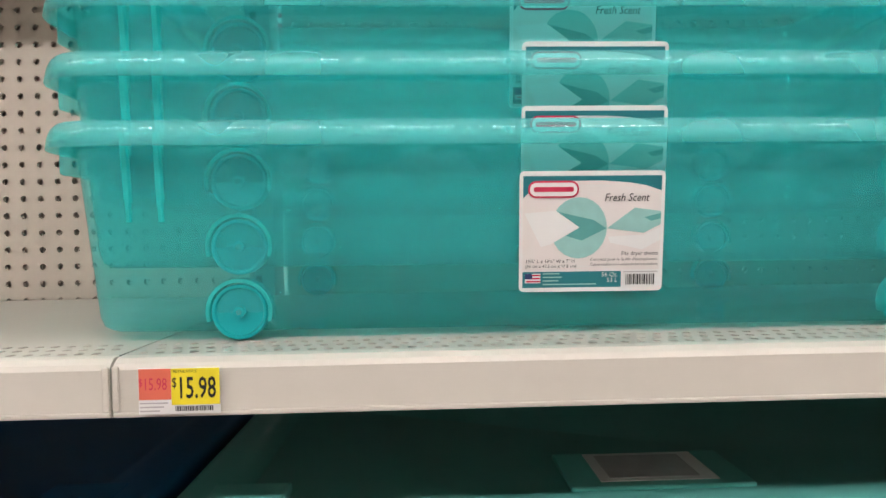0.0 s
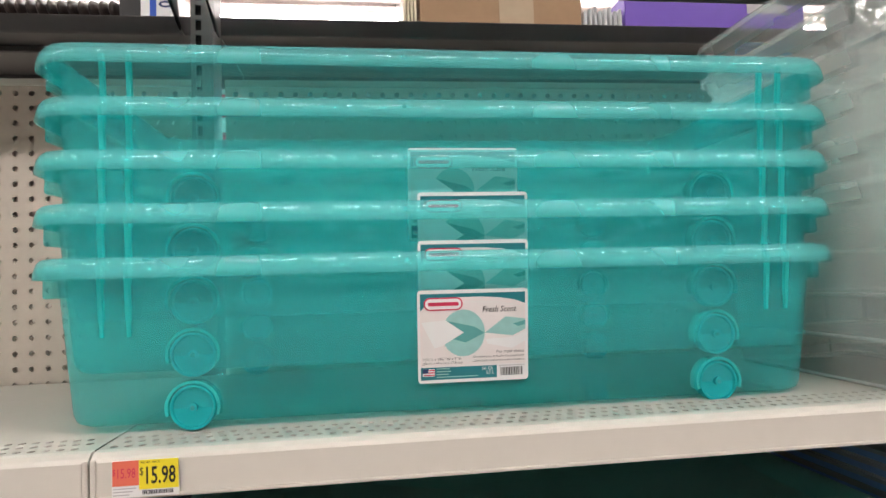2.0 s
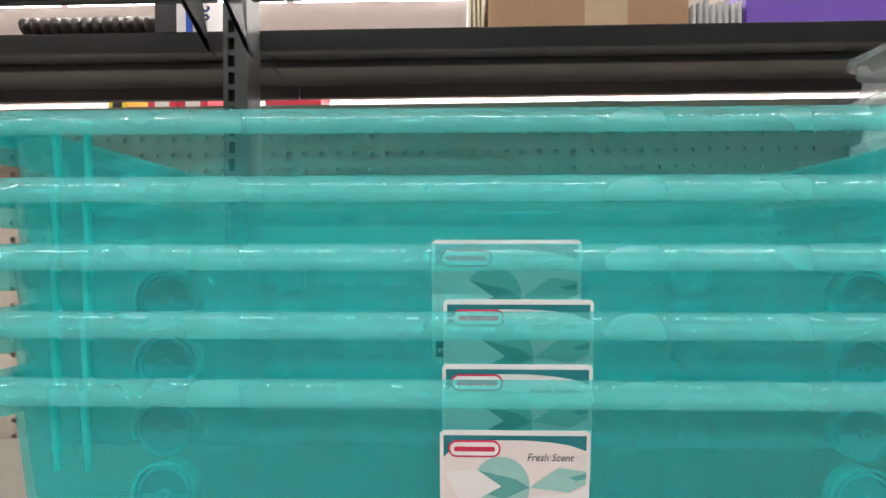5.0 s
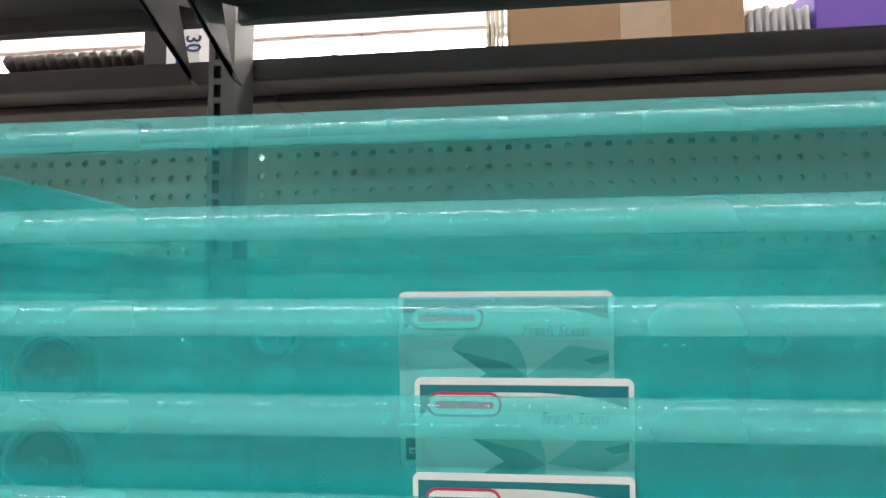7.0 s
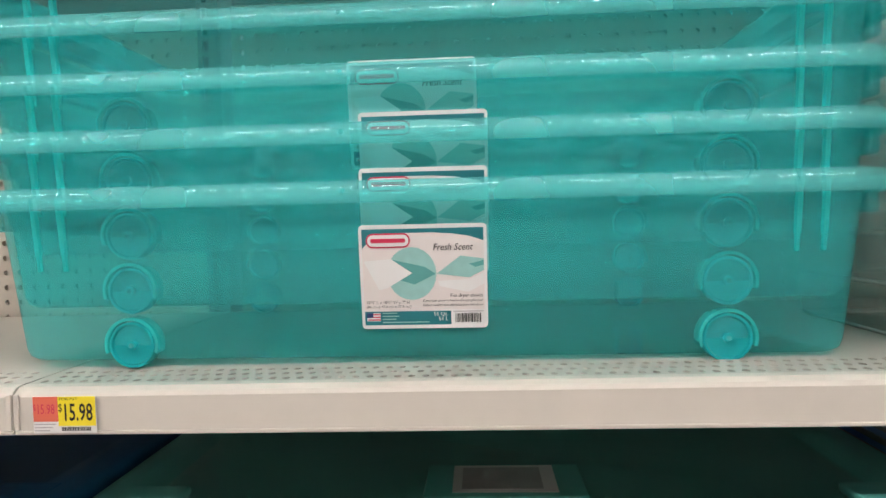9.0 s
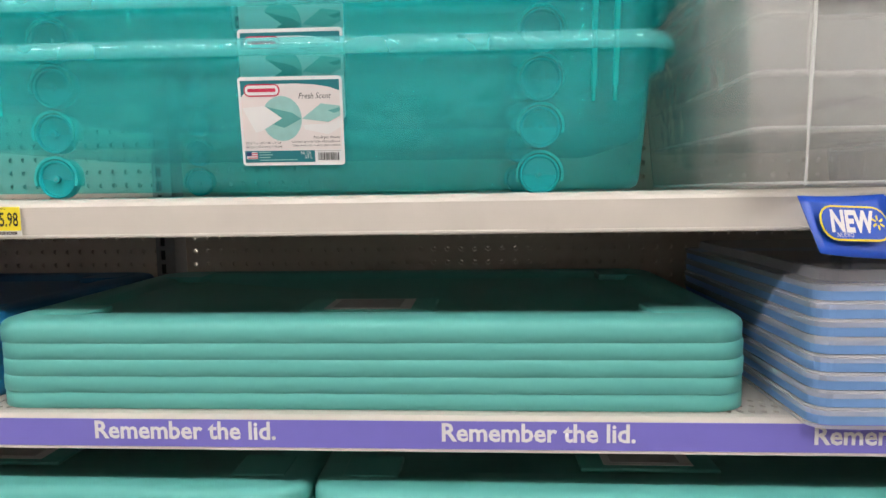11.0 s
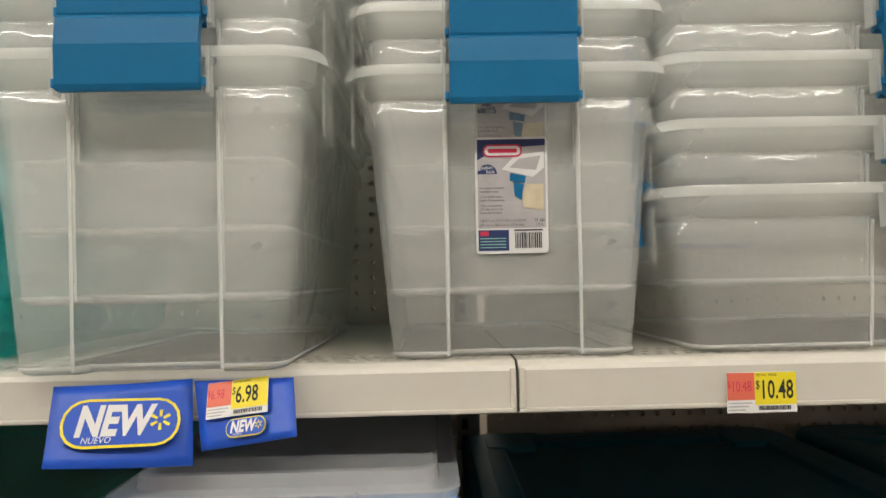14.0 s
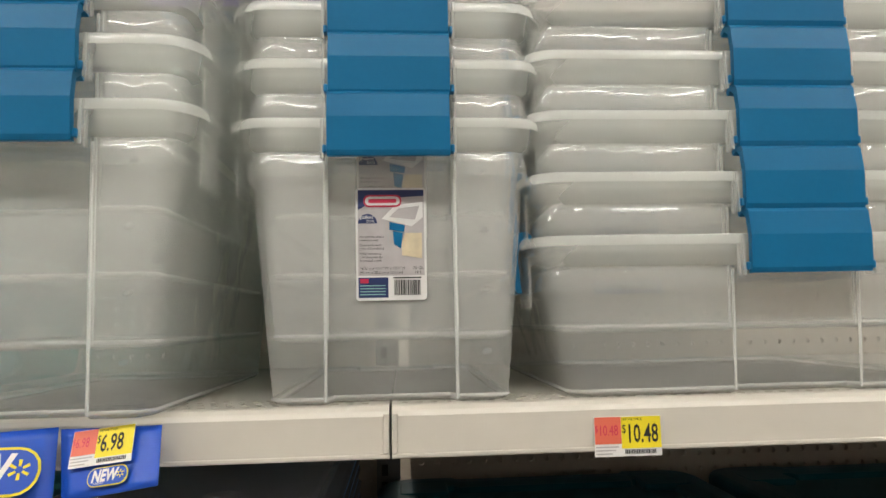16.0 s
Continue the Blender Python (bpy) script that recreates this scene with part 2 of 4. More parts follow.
def perforated(xs, zs, hole_w, hole_h, seg, depth, place):
    """A sheet of cells between the grid lines xs and zs with a hole in each, and the wall of each hole.
    place(x, z, d) gives the point of the sheet; d runs into its depth."""
    verts, faces = [], []

    known = {}

    def vert(x, z, d):
        key = (round(x, 6), round(z, 6), d)
        if key not in known:
            verts.append(place(x, z, d))
            known[key] = len(verts) - 1
        return known[key]

    for i in range(len(xs) - 1):
        for j in range(len(zs) - 1):
            cx, cz = (xs[i] + xs[i + 1]) / 2, (zs[j] + zs[j + 1]) / 2
            c = [vert(x, z, 0) for x, z in ((xs[i], zs[j]), (xs[i + 1], zs[j]), (xs[i + 1], zs[j + 1]), (xs[i], zs[j + 1]))]
            ring = []
            for k in range(seg):
                a = 2 * math.pi * k / seg + math.pi * 1.25
                ux, uz = math.cos(a), math.sin(a)
                if seg == 4:
                    ux, uz = math.copysign(1, ux), math.copysign(1, uz)
                ring.append((cx + hole_w / 2 * ux, cz + hole_h / 2 * uz))
            f = [vert(x, z, 0) for x, z in ring]
            b = [vert(x, z, depth) for x, z in ring]
            q = seg // 4
            for s in range(4):
                pts = [f[(s * q + t) % seg] for t in range(q + 1)]
                faces.append([c[s], c[(s + 1) % 4]] + list(reversed(pts)))
            for k in range(seg):
                faces.append([f[k], f[(k + 1) % seg], b[(k + 1) % seg], b[k]])
    return verts, faces


def sheet_object(name, data, material, parent=None):
    me = bpy.data.meshes.new(name)
    me.from_pydata(data[0], [], data[1])
    me.update()
    me.materials.append(material)
    ob = new(name, me)
    if parent:
        ob.parent = parent
    return ob


# ---- the building ----
SEC = 1.244          # one shelf section
S1, S2, S3 = 1.0, 0.757, 0.50   # shelf tops
PEG_Y = 0.49
PEG_TOP = 1.505
XL, XR = -2 * SEC, 3 * SEC

tagged(part("floor", box(-14, 16, -12, 24, -0.1, 0), M_FLOOR), "pale speckled vinyl store floor", "floor", kind="structure")
tagged(part("ceiling", box(-14, 16, -12, 24, CEIL + 0.25, CEIL + 0.35), M_CEIL), "pale painted store ceiling", "ceiling", kind="structure")
for nm, b in (("wall_north", (-14, 16, 24, 24.2)), ("wall_south", (-14, 16, -12.2, -12)), ("wall_west", (-14.2, -14, -12, 24)), ("wall_east", (16, 16.2, -12, 24))):
    tagged(part(nm, box(*b, 0, CEIL + 0.35), M_WALL), "plain painted store wall", "wall", kind="structure")

# ceiling light rows along the aisles
first = None
for row, yy in enumerate((-3.2, 2.6, 7.3, 13.2)):
    for k in range(7):
        m = pose(-9.2 + k * 2.95 + 0.4 * (row % 2), yy, CEIL)
        if first is None:
            first = thing("ceiling_light", "long white fluorescent strip light under the ceiling", "light", "strip lights", m=m)
            part("housing", box(-1.46, 1.46, -0.08, 0.08, 0.03, 0.13, 0.01), M_WHITE, first)
            part("diffuser", box(-1.42, 1.42, -0.11, 0.11, -0.02, 0.028, 0.008), M_TUBE, first)
            part("hanger", box(-1.1, -1.09, -0.005, 0.005, 0.13, 0.25), M_UPR, first)
            part("hanger", box(1.09, 1.1, -0.005, 0.005, 0.13, 0.25), M_UPR, first)
        else:
            copy_thing(first, m)

# ---- gondola: uprights, pegboards, shelves ----
gondola = thing("shelf_unit", "almond steel store shelving with tan pegboard back", "shelving")
P = 0.0254
for s in range(-2, 3):
    x0 = s * SEC
    n = int((SEC - 0.05) / P)
    lo = x0 + (SEC - n * P) / 2
    xs = [lo + i * P for i in range(n + 1)]
    z0 = 0.28
    nz = int((PEG_TOP - 0.012 - z0) / P)
    zs = [PEG_TOP - 0.012 - P * (nz - j) for j in range(nz + 1)]
    v, f = perforated(xs, zs, 0.0096, 0.0096, 8, 0.006, lambda x, z, d: (x, PEG_Y + d, z))
    sheet_object("pegboard", (v, f), M_PEG, gondola)
    v, f = perforated(xs, zs, 0.0078, 0.0078, 8, 0.006, lambda x, z, d: (x, PEG_Y + 0.06 - d, z))
    sheet_object("back_pegboard", (v, f), M_PEG, gondola)
    part("pegboard_edge", box(x0 + 0.02, lo, PEG_Y, PEG_Y + 0.006, 0.28, PEG_TOP - 0.012), M_PEG, gondola)
    part("pegboard_edge", box(xs[-1], x0 + SEC - 0.02, PEG_Y, PEG_Y + 0.006, 0.28, PEG_TOP - 0.012), M_PEG, gondola)
    part("pegboard_edge", box(x0 + 0.02, lo, PEG_Y + 0.054, PEG_Y + 0.06, 0.28, PEG_TOP - 0.012), M_PEG, gondola)
    part("pegboard_edge", box(xs[-1], x0 + SEC - 0.02, PEG_Y + 0.054, PEG_Y + 0.06, 0.28, PEG_TOP - 0.012), M_PEG, gondola)
    part("top_rail", box(x0 + 0.02, x0 + SEC - 0.02, PEG_Y - 0.004, PEG_Y + 0.064, PEG_TOP - 0.012, PEG_TOP, 0.002), M_SHELF, gondola)
    part("base_panel", box(x0 + 0.002, x0 + SEC - 0.002, 0.0, PEG_Y, 0.0, 0.28), M_SHELF, gondola)

# slotted uprights
SLOT = 0.0262
for s in range(-2, 4):
    cx = s * SEC - 0.014
    up = part("upright", box(cx - 0.0175, cx + 0.0175, PEG_Y + 0.004, PEG_Y + 0.05, 0.0, 2.35), M_UPR, gondola)
    top = 1.575 + 12 * SLOT + 0.009
    zs = [top - SLOT * (42 - j) - 0.0 for j in range(43)]
    v, f = perforated([cx - 0.0175, cx + 0.0045], zs, 0.010, 0.0185, 4, 0.004, lambda x, z, d: (x, PEG_Y - 0.012 + d, z))
    sheet_object("slotted_face", (v, f), M_UPR, up)
    part("face", box(cx + 0.0045, cx + 0.0175, PEG_Y - 0.012, PEG_Y + 0.004, zs[0], zs[-1]), M_UPR, up)
    part("flange", box(cx - 0.019, cx - 0.0175, PEG_Y - 0.012, PEG_Y + 0.004, zs[0], zs[-1]), M_UPR, up)
    part("slot_shade", box(cx - 0.017, cx + 0.004, PEG_Y - 0.0005, PEG_Y + 0.0035, zs[0], zs[-1]), M_BLACK, up)


def shelf(x0, top, lip_h, group, strip=False):
    """One almond steel shelf with a rolled price lip and three rows of slots behind it."""
    g = thing("shelf", "almond steel shelf with slotted front and price rail", "shelf", group)
    a, b = x0 + 0.0011, x0 + SEC - 0.0011
    part("deck", box(a, b, 0.082, PEG_Y - 0.014, top - 0.012, top), M_SHELF, g)
    n = 96
    w = (b - a - 0.02) / n
    rows = [0.014, 0.0315, 0.049, 0.0665]
    for r in range(3):
        off = 0.005 + (r % 2) * 0.0063
        xs = [a + off + i * w for i in range(n + 1)]
        v, f = perforated(xs, rows[r:r + 2], 0.0076, 0.0088, 8, 0.003, lambda x, z, d: (x, z, top - d))
        k = len(v)
        for u0, u1 in ((a, xs[0]), (xs[-1], b)):
            v += [(u0, rows[r], top), (u1, rows[r], top), (u1, rows[r + 1], top), (u0, rows[r + 1], top)]
            f.append([k, k + 1, k + 2, k + 3])
            k += 4
        sheet_object("slotted_strip", (v, f), M_SHELF, g)
    part("deck_front", box(a, b, 0.0665, 0.082, top - 0.012, top), M_SHELF, g)
    # added black sheet that stands in for the shade below the slots
    part("under_slot_shade", box(a, b, 0.010, 0.082, top - 0.010, top - 0.007), M_BLACK, g)
    # rolled lip
    prof = [(0.014, top), (0.006, top - 0.0005), (0.001, top - 0.004), (-0.001, top - 0.008), (-0.001, top - lip_h + 0.003), (0.001, top - lip_h), (0.008, top - lip_h), (0.008, top - 0.012), (0.014, top - 0.012)]
    bm = bmesh.new()
    va = [bm.verts.new((a, y, z)) for y, z in prof]
    vb = [bm.verts.new((b, y, z)) for y, z in prof]
    for i in range(len(prof)):
        j = (i + 1) % len(prof)
        bm.faces.new((va[i], va[j], vb[j], vb[i]))
    bm.faces.new(va)
    bm.faces.new(list(reversed(vb)))
    bmesh.ops.recalc_face_normals(bm, faces=bm.faces)
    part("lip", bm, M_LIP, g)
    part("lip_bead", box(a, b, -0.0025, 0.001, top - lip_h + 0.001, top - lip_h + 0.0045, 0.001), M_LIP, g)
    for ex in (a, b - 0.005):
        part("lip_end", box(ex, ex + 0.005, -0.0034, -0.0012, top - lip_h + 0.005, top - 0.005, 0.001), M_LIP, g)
    for ex in (a, b - 0.0018):
        part("end_plate", box(ex, ex + 0.0018, 0.0085, PEG_Y - 0.014, top - 0.045, top - 0.0125), M_SHELF, g)
    return g


for s in range(-2, 3):
    shelf(s * SEC, S1, 0.043, "goods shelves")
    shelf(s * SEC, S2, 0.038, "goods shelves")
    shelf(s * SEC, S3, 0.038, "goods shelves")


# overhead storage shelves in dark steel, on both sides of the uprights
def overhead(x0, z, y0, y1, front):
    g = thing("overhead_shelf", "dark grey steel storage shelf above the pegboard", "shelf", "overhead shelves")
    a, b = (x0 + 0.012, x0 + SEC - 0.04) if front else (x0 - 0.013, x0 + SEC - 0.0145)
    part("deck", box(a, b, y0, y1, z - 0.006, z), M_DARK, g)
    part("edge", box(a, b, y0 - 0.003, y0 + 0.012, z - 0.032, z + 0.003, 0.003), M_DARK, g)
    part("edge", box(a, b, y1 - 0.012, y1 + 0.003, z - 0.032, z + 0.003, 0.003), M_DARK, g)
    part("stiffener", box(a, b, (y0 + y1) / 2 - 0.03, (y0 + y1) / 2 + 0.03, z - 0.02, z - 0.0065, 0.003), M_DARK, g)
    for ex in (a + 0.001, b - 0.004) if front else ():
        bm = bmesh.new()
        yb, yf = (y1, y0) if front else (y0, y1)
        pts = [(yb, z - 0.007), (yf * 0.9 + yb * 0.1, z - 0.007), (yf * 0.9 + yb * 0.1, z - 0.018), (yb, z - (0.115 if front else 0.025)), (yb * 0.92 + yf * 0.08, z - (0.115 if front else 0.025)), (yb * 0.8 + yf * 0.2, z - 0.03)][::-1]
        va = [bm.verts.new((ex, y, q)) for y, q in pts]
        vb = [bm.verts.new((ex + 0.003, y, q)) for y, q in pts]
        for i in range(len(pts)):
            j = (i + 1) % len(pts)
            bm.faces.new((va[i], va[j], vb[j], vb[i]))
        bm.faces.new(va)
        bm.faces.new(list(reversed(vb)))
        bmesh.ops.recalc_face_normals(bm, faces=bm.faces)
        part("bracket", bm, M_DARK, g)
    return g


FAR_TOP = 1.637
for s in range(-2, 3):
    overhead(s * SEC, 1.69, 0.16, 0.476, True)
    overhead(s * SEC, FAR_TOP, 0.545, 0.86, False)

# ---- rolling under-bed bins ----


def bin_label(parent, x0, z0):
    """The printed sticker of a bin; x0, z0 is its lower left corner in the bin's frame."""
    w, h = 0.121, 0.1005
    tilt = math.degrees(math.atan2(0.016, 0.15))
    lab = part("label", round_card(0, w, 0, h, 0.004, -0.0006, 0.0), M_WHITE, parent, "printed white and teal product sticker")
    lab.matrix_basis = pose(x0, 0.0672 - 0.107 * (z0 - 1.006), z0, tilt, 0, 0)
    y = -0.0008
    part("header", flat_poly(bmesh.new(), [(0.003, 0.0965), (0.003, 0.078), (0.010, 0.0855), (0.022, 0.0905), (0.045, 0.0925), (0.070, 0.0925), (0.090, 0.091), (0.105, 0.0885), (0.118, 0.084), (0.118, 0.0965)][::-1], y), M_HEAD, lab)
    part("picture", flat_poly(bmesh.new(), [(0.003, 0.018), (0.118, 0.018), (0.118, 0.0838), (0.105, 0.088), (0.090, 0.0905), (0.070, 0.092), (0.045, 0.092), (0.022, 0.09), (0.010, 0.085), (0.003, 0.0778)], y), M_PINKP, lab)
    part("logo", round_card(0.007, 0.049, 0.0785, 0.0925, 0.0065, y - 0.0006, y - 0.0002), M_LOGO, lab)
    part("logo_bar", round_card(0.0085, 0.0475, 0.080, 0.091, 0.005, y - 0.0009, y - 0.0007), M_WHITE, lab)
    part("logo_mark", round_card(0.0115, 0.0445, 0.0835, 0.0875, 0.0015, y - 0.0012, y - 0.001), M_LOGO, lab)
    part("circle", oval(0.0495, 0.0535, 0.0235, 0.0255, y - 0.0003), M_PALE, lab)
    part("drawing", flat_poly(bmesh.new(), [(0.028, 0.068), (0.062, 0.060), (0.0725, 0.053), (0.052, 0.043), (0.036, 0.048), (0.050, 0.054)][::-1], y - 0.0005), M_MIDT, lab)
    part("sheet", flat_poly(bmesh.new(), [(0.004, 0.066), (0.030, 0.068), (0.050, 0.054), (0.026, 0.040), (0.018, 0.038)][::-1], y - 0.0006), M_WHITE, lab)
    part("drawing", flat_poly(bmesh.new(), [(0.073, 0.053), (0.096, 0.070), (0.118, 0.067), (0.118, 0.056), (0.104, 0.049)][::-1], y - 0.0004), M_PALE, lab)
    part("drawing", flat_poly(bmesh.new(), [(0.104, 0.062), (0.118, 0.0655), (0.118, 0.061), (0.110, 0.059)][::-1], y - 0.0006), M_MIDT, lab)
    part("drawing", flat_poly(bmesh.new(), [(0.074, 0.046), (0.104, 0.0475), (0.118, 0.054), (0.118, 0.043), (0.103, 0.035), (0.076, 0.041)][::-1], y - 0.0004), M_WHITE, lab)
    words("lettering", "Fresh Scent", 0.0092, M_BLACK, lab, 0.070, 0.0755, y - 0.0006, "LEFT", 0.86, 0.25)
    words("lettering", "Fits dryer sheets", 0.0046, M_BLACK, lab, 0.1165, 0.0305, y - 0.0006, "RIGHT")
    words("lettering", "33\u215e\" L x 18\u00be\" W x 7\" H", 0.0040, M_BLACK, lab, 0.005, 0.0246, y - 0.0006)
    words("lettering", "(86 cm x 47.6 cm x 17.8 cm)", 0.0037, M_BLACK, lab, 0.005, 0.0205, y - 0.0006)
    words("lettering", "Convient pour la feuille d'assouplisseur", 0.0036, M_BLACK, lab, 0.1165, 0.0260, y - 0.0006, "RIGHT")
    words("lettering", "Caben toallas anti estaticas para secadora", 0.0034, M_BLACK, lab, 0.1165, 0.0218, y - 0.0006, "RIGHT")
    part("footer", flat_poly(bmesh.new(), [(0.003, 0.0035), (0.086, 0.0035), (0.086, 0.017), (0.003, 0.017)], y), M_HEAD, lab)
    part("flag", flat_poly(bmesh.new(), [(0.005, 0.0075), (0.018, 0.0075), (0.018, 0.0155), (0.005, 0.0155)], y - 0.0003), M_WHITE, lab)
    part("flag_canton", flat_poly(bmesh.new(), [(0.005, 0.011), (0.011, 0.011), (0.011, 0.0155), (0.005, 0.0155)], y - 0.0005), M_NAVY, lab)
    for k in range(3):
        part("flag_stripe", flat_poly(bmesh.new(), [(0.006, 0.0082 + k * 0.0026), (0.018, 0.0082 + k * 0.0026), (0.018, 0.0095 + k * 0.0026), (0.006, 0.0095 + k * 0.0026)], y - 0.0004), M_LOGO, lab)
    for k, wd in enumerate((0.014, 0.016, 0.013, 0.045)):
        part("print_bar", flat_poly(bmesh.new(), [(0.020, 0.0148 - k * 0.003), (0.020 + wd, 0.0148 - k * 0.003), (0.020 + wd, 0.0158 - k * 0.003), (0.020, 0.0158 - k * 0.003)], y - 0.0003), M_PALE, lab)
    words("lettering", "56 Qt.", 0.0052, M_WHITE, lab, 0.083, 0.0125, y - 0.0005, "RIGHT")
    words("lettering", "53 L", 0.0052, M_WHITE, lab, 0.083, 0.0078, y - 0.0005, "RIGHT")
    bm = bmesh.new()
    rnd = random.Random(4)
    xx = 0.090
    while xx < 0.115:
        ww = rnd.choice((0.0005, 0.0009, 0.0013))
        flat_poly(bm, [(xx, 0.0055), (xx + ww, 0.0055), (xx + ww, 0.0145), (xx, 0.0145)], y - 0.0002)
        xx += ww + rnd.choice((0.0005, 0.0008))
    part("barcode", bm, M_BLACK, lab)
    part("print_bar", flat_poly(bmesh.new(), [(0.088, 0.0158), (0.117, 0.0158), (0.117, 0.0168), (0.088, 0.0168)], y - 0.0002), M_GREYP, lab)
    return lab


def rolling_bin():
    g = thing("storage_bin", "translucent teal plastic rolling underbed bin, nested in a stack", "storage bin", "stacked teal bins")
    X0, X1, Y0, Y1 = -0.057, 0.772, 0.070, 0.455
    Z0, H = 1.006, 0.1685
    bm = bmesh.new()
    rings = []
    for u, ins in ((0, 0.010), (0.004, 0.003), (0.012, 0.0)):
        rings.append((Z0 + u, outline(X0 + ins, X1 - ins, Y0 + ins, Y1 - ins, 0.035 - ins, 6, None, 0.004)))
    for k in range(1, 7):
        u = k / 6
        d = 0.010 * u
        dy = 0.017 * u
        rings.append((Z0 + 0.012 + (H - 0.012) * u, outline(X0 - d, X1 + d, Y0 - dy, Y1 + dy, 0.035, 6, None, 0.004)))
    loft(bm, rings)
    part("tub", bm, M_GREEN, g, smooth=True)
    # rim: rolls outwards and down
    zt = Z0 + H
    ax0, ax1, ay0, ay1 = X0 - 0.010, X1 + 0.010, Y0 - 0.017, Y1 + 0.017
    bm = bmesh.new()
    rr = []
    for out, dz in ((0.0, 0.0), (0.002, 0.003), (0.006, 0.0045), (0.010, 0.0035), (0.0125, 0.000), (0.0142, -0.006), (0.0155, -0.0165), (0.0135, -0.0170), (0.0122, -0.004)):
        rr.append((zt + dz, outline(ax0 - out * 1.4, ax1 + out * 1.6, ay0 - out, ay1 + out, 0.036 + out, 6, None, 0.004)))
    loft(bm, rr, bottom=False)
    part("rim", bm, M_GRIM, g, smooth=True)
    # stepped end handles under the rim
    for sx, xe in ((-1, ax0), (1, ax1)):
        bm = bmesh.new()
        add_box(bm, min(xe, xe + sx * 0.011), max(xe, xe + sx * 0.011), 0.075, 0.45, zt - 0.036, zt - 0.001, 0.003)
        part("end_handle", bm, M_GREEN, g)
        bm = bmesh.new()
        add_box(bm, min(xe + sx * 0.0115, xe + sx * 0.017), max(xe + sx * 0.0115, xe + sx * 0.017), 0.17, 0.35, zt - 0.042, zt - 0.015, 0.0025)
        part("grip", bm, M_WHEEL, g)
    # upright ribs near the corners
    for xr, ln in ((-0.014, 0.076), (0.012, 0.076), (0.710, 0.070), (0.734, 0.070)):
        bm = bmesh.new()
        for z_hi, z_lo, hw in ((zt - 0.004, zt - ln + 0.016, 0.0035), (zt - ln + 0.016, zt - ln, 0.0022)):
            vs = []
            for z, in ((z_hi,), (z_lo,)):
                yw = Y0 - 0.017 * max(0, (z - Z0 - 0.012)) / (H - 0.012)
                vs.append([bm.verts.new((xr + a, yw - b, z)) for a, b in ((-hw, -0.001), (-hw * 0.6, 0.0025), (hw * 0.6, 0.0025), (hw, -0.001))])
            for k in range(4):
                bm.faces.new((vs[0][k], vs[0][(k + 1) % 4], vs[1][(k + 1) % 4], vs[1][k]))
            bm.faces.new(vs[0])
            bm.faces.new(list(reversed(vs[1])))
        part("rib", bm, M_GRIB, g)
    # wheels in arched housings
    for cx in (0.072, 0.651):
        for yf, yb in ((0.0665, 0.080), (0.445, 0.4585)):
            bm = bmesh.new()
            seg = 20
            pi = []
            for i in range(seg + 1):
                a = radians(-18 + 216 * i / seg)
                pi.append((math.cos(a), math.sin(a)))
            ro, ri = 0.0275, 0.0245
            fr = [bm.verts.new((cx + ro * c, yf - 0.001, 1.0235 + ro * s)) for c, s in pi]
            fi = [bm.verts.new((cx + ri * c, yf - 0.001, 1.0235 + ri * s)) for c, s in pi]
            bo = [bm.verts.new((cx + ro * c, yb, 1.0235 + ro * s)) for c, s in pi]
            bi = [bm.verts.new((cx + ri * c, yb, 1.0235 + ri * s)) for c, s in pi]
            for i in range(seg):
                bm.faces.new((fr[i], fr[i + 1], fi[i + 1], fi[i]))
                bm.faces.new((fr[i + 1], fr[i], bo[i], bo[i + 1]))
                bm.faces.new((fi[i], fi[i + 1], bi[i + 1], bi[i]))
            part("wheel_arch", bm, M_GRIB, g, smooth=False)
            bm = bmesh.new()
            prof = [(0.0, yf + 0.003), (0.0195, yf + 0.003), (0.0205, yf), (0.0225, yf), (0.0232, yf + 0.0015), (0.0232, yb), (0.0, yb)]
            sg = 28
            rows = []
            for r, y in prof:
                rows.append([bm.verts.new((cx + r * math.cos(2 * math.pi * i / sg), y, 1.0232 + r * math.sin(2 * math.pi * i / sg))) for i in range(sg)] if r else [bm.verts.new((cx, y, 1.0232))])
            for p, q in zip(rows, rows[1:]):
                for i in range(sg):
                    j = (i + 1) % sg
                    if len(p) == 1:
                        bm.faces.new((p[0], q[i], q[j]))
                    elif len(q) == 1:
                        bm.faces.new((p[i], q[0], p[j]))
                    else:
                        bm.faces.new((p[i], q[i], q[j], p[j]))
            bmesh.ops.recalc_face_normals(bm, faces=bm.faces)
            wh = part("wheel", bm, M_WHEEL, g)
            hub = disc(bmesh.new(), cx, 1.0232, yf - 0.001, yf + 0.004, 0.0048, 16)
            part("hub", hub, M_WHEEL, wh)
            pin = disc(bmesh.new(), cx, 1.0232, yf - 0.0016, yf + 0.002, 0.0026, 12)
            part("pin", pin, M_GRIM, wh)
    return g


bins = [rolling_bin()]
# the stack leans a little down towards its far end
LEAN = pose(0.07, 0, 1.001) @ pose(0, 0, 0, 0, 0.38, 0) @ pose(-0.07, 0, -1.0)
for k in range(1, 5):
    bins.append(copy_thing(bins[0], LEAN @ pose(0.0005 * k, 0.0, 0.0542 * k)))
bins[0].matrix_basis = LEAN
for k, (dx, dz) in enumerate(((0.305, 1.037), (0.3065, 1.036), (0.307, 1.034), (0.297, 1.028))):
    bin_label(bins[k], dx, dz)


# ---- lids ----


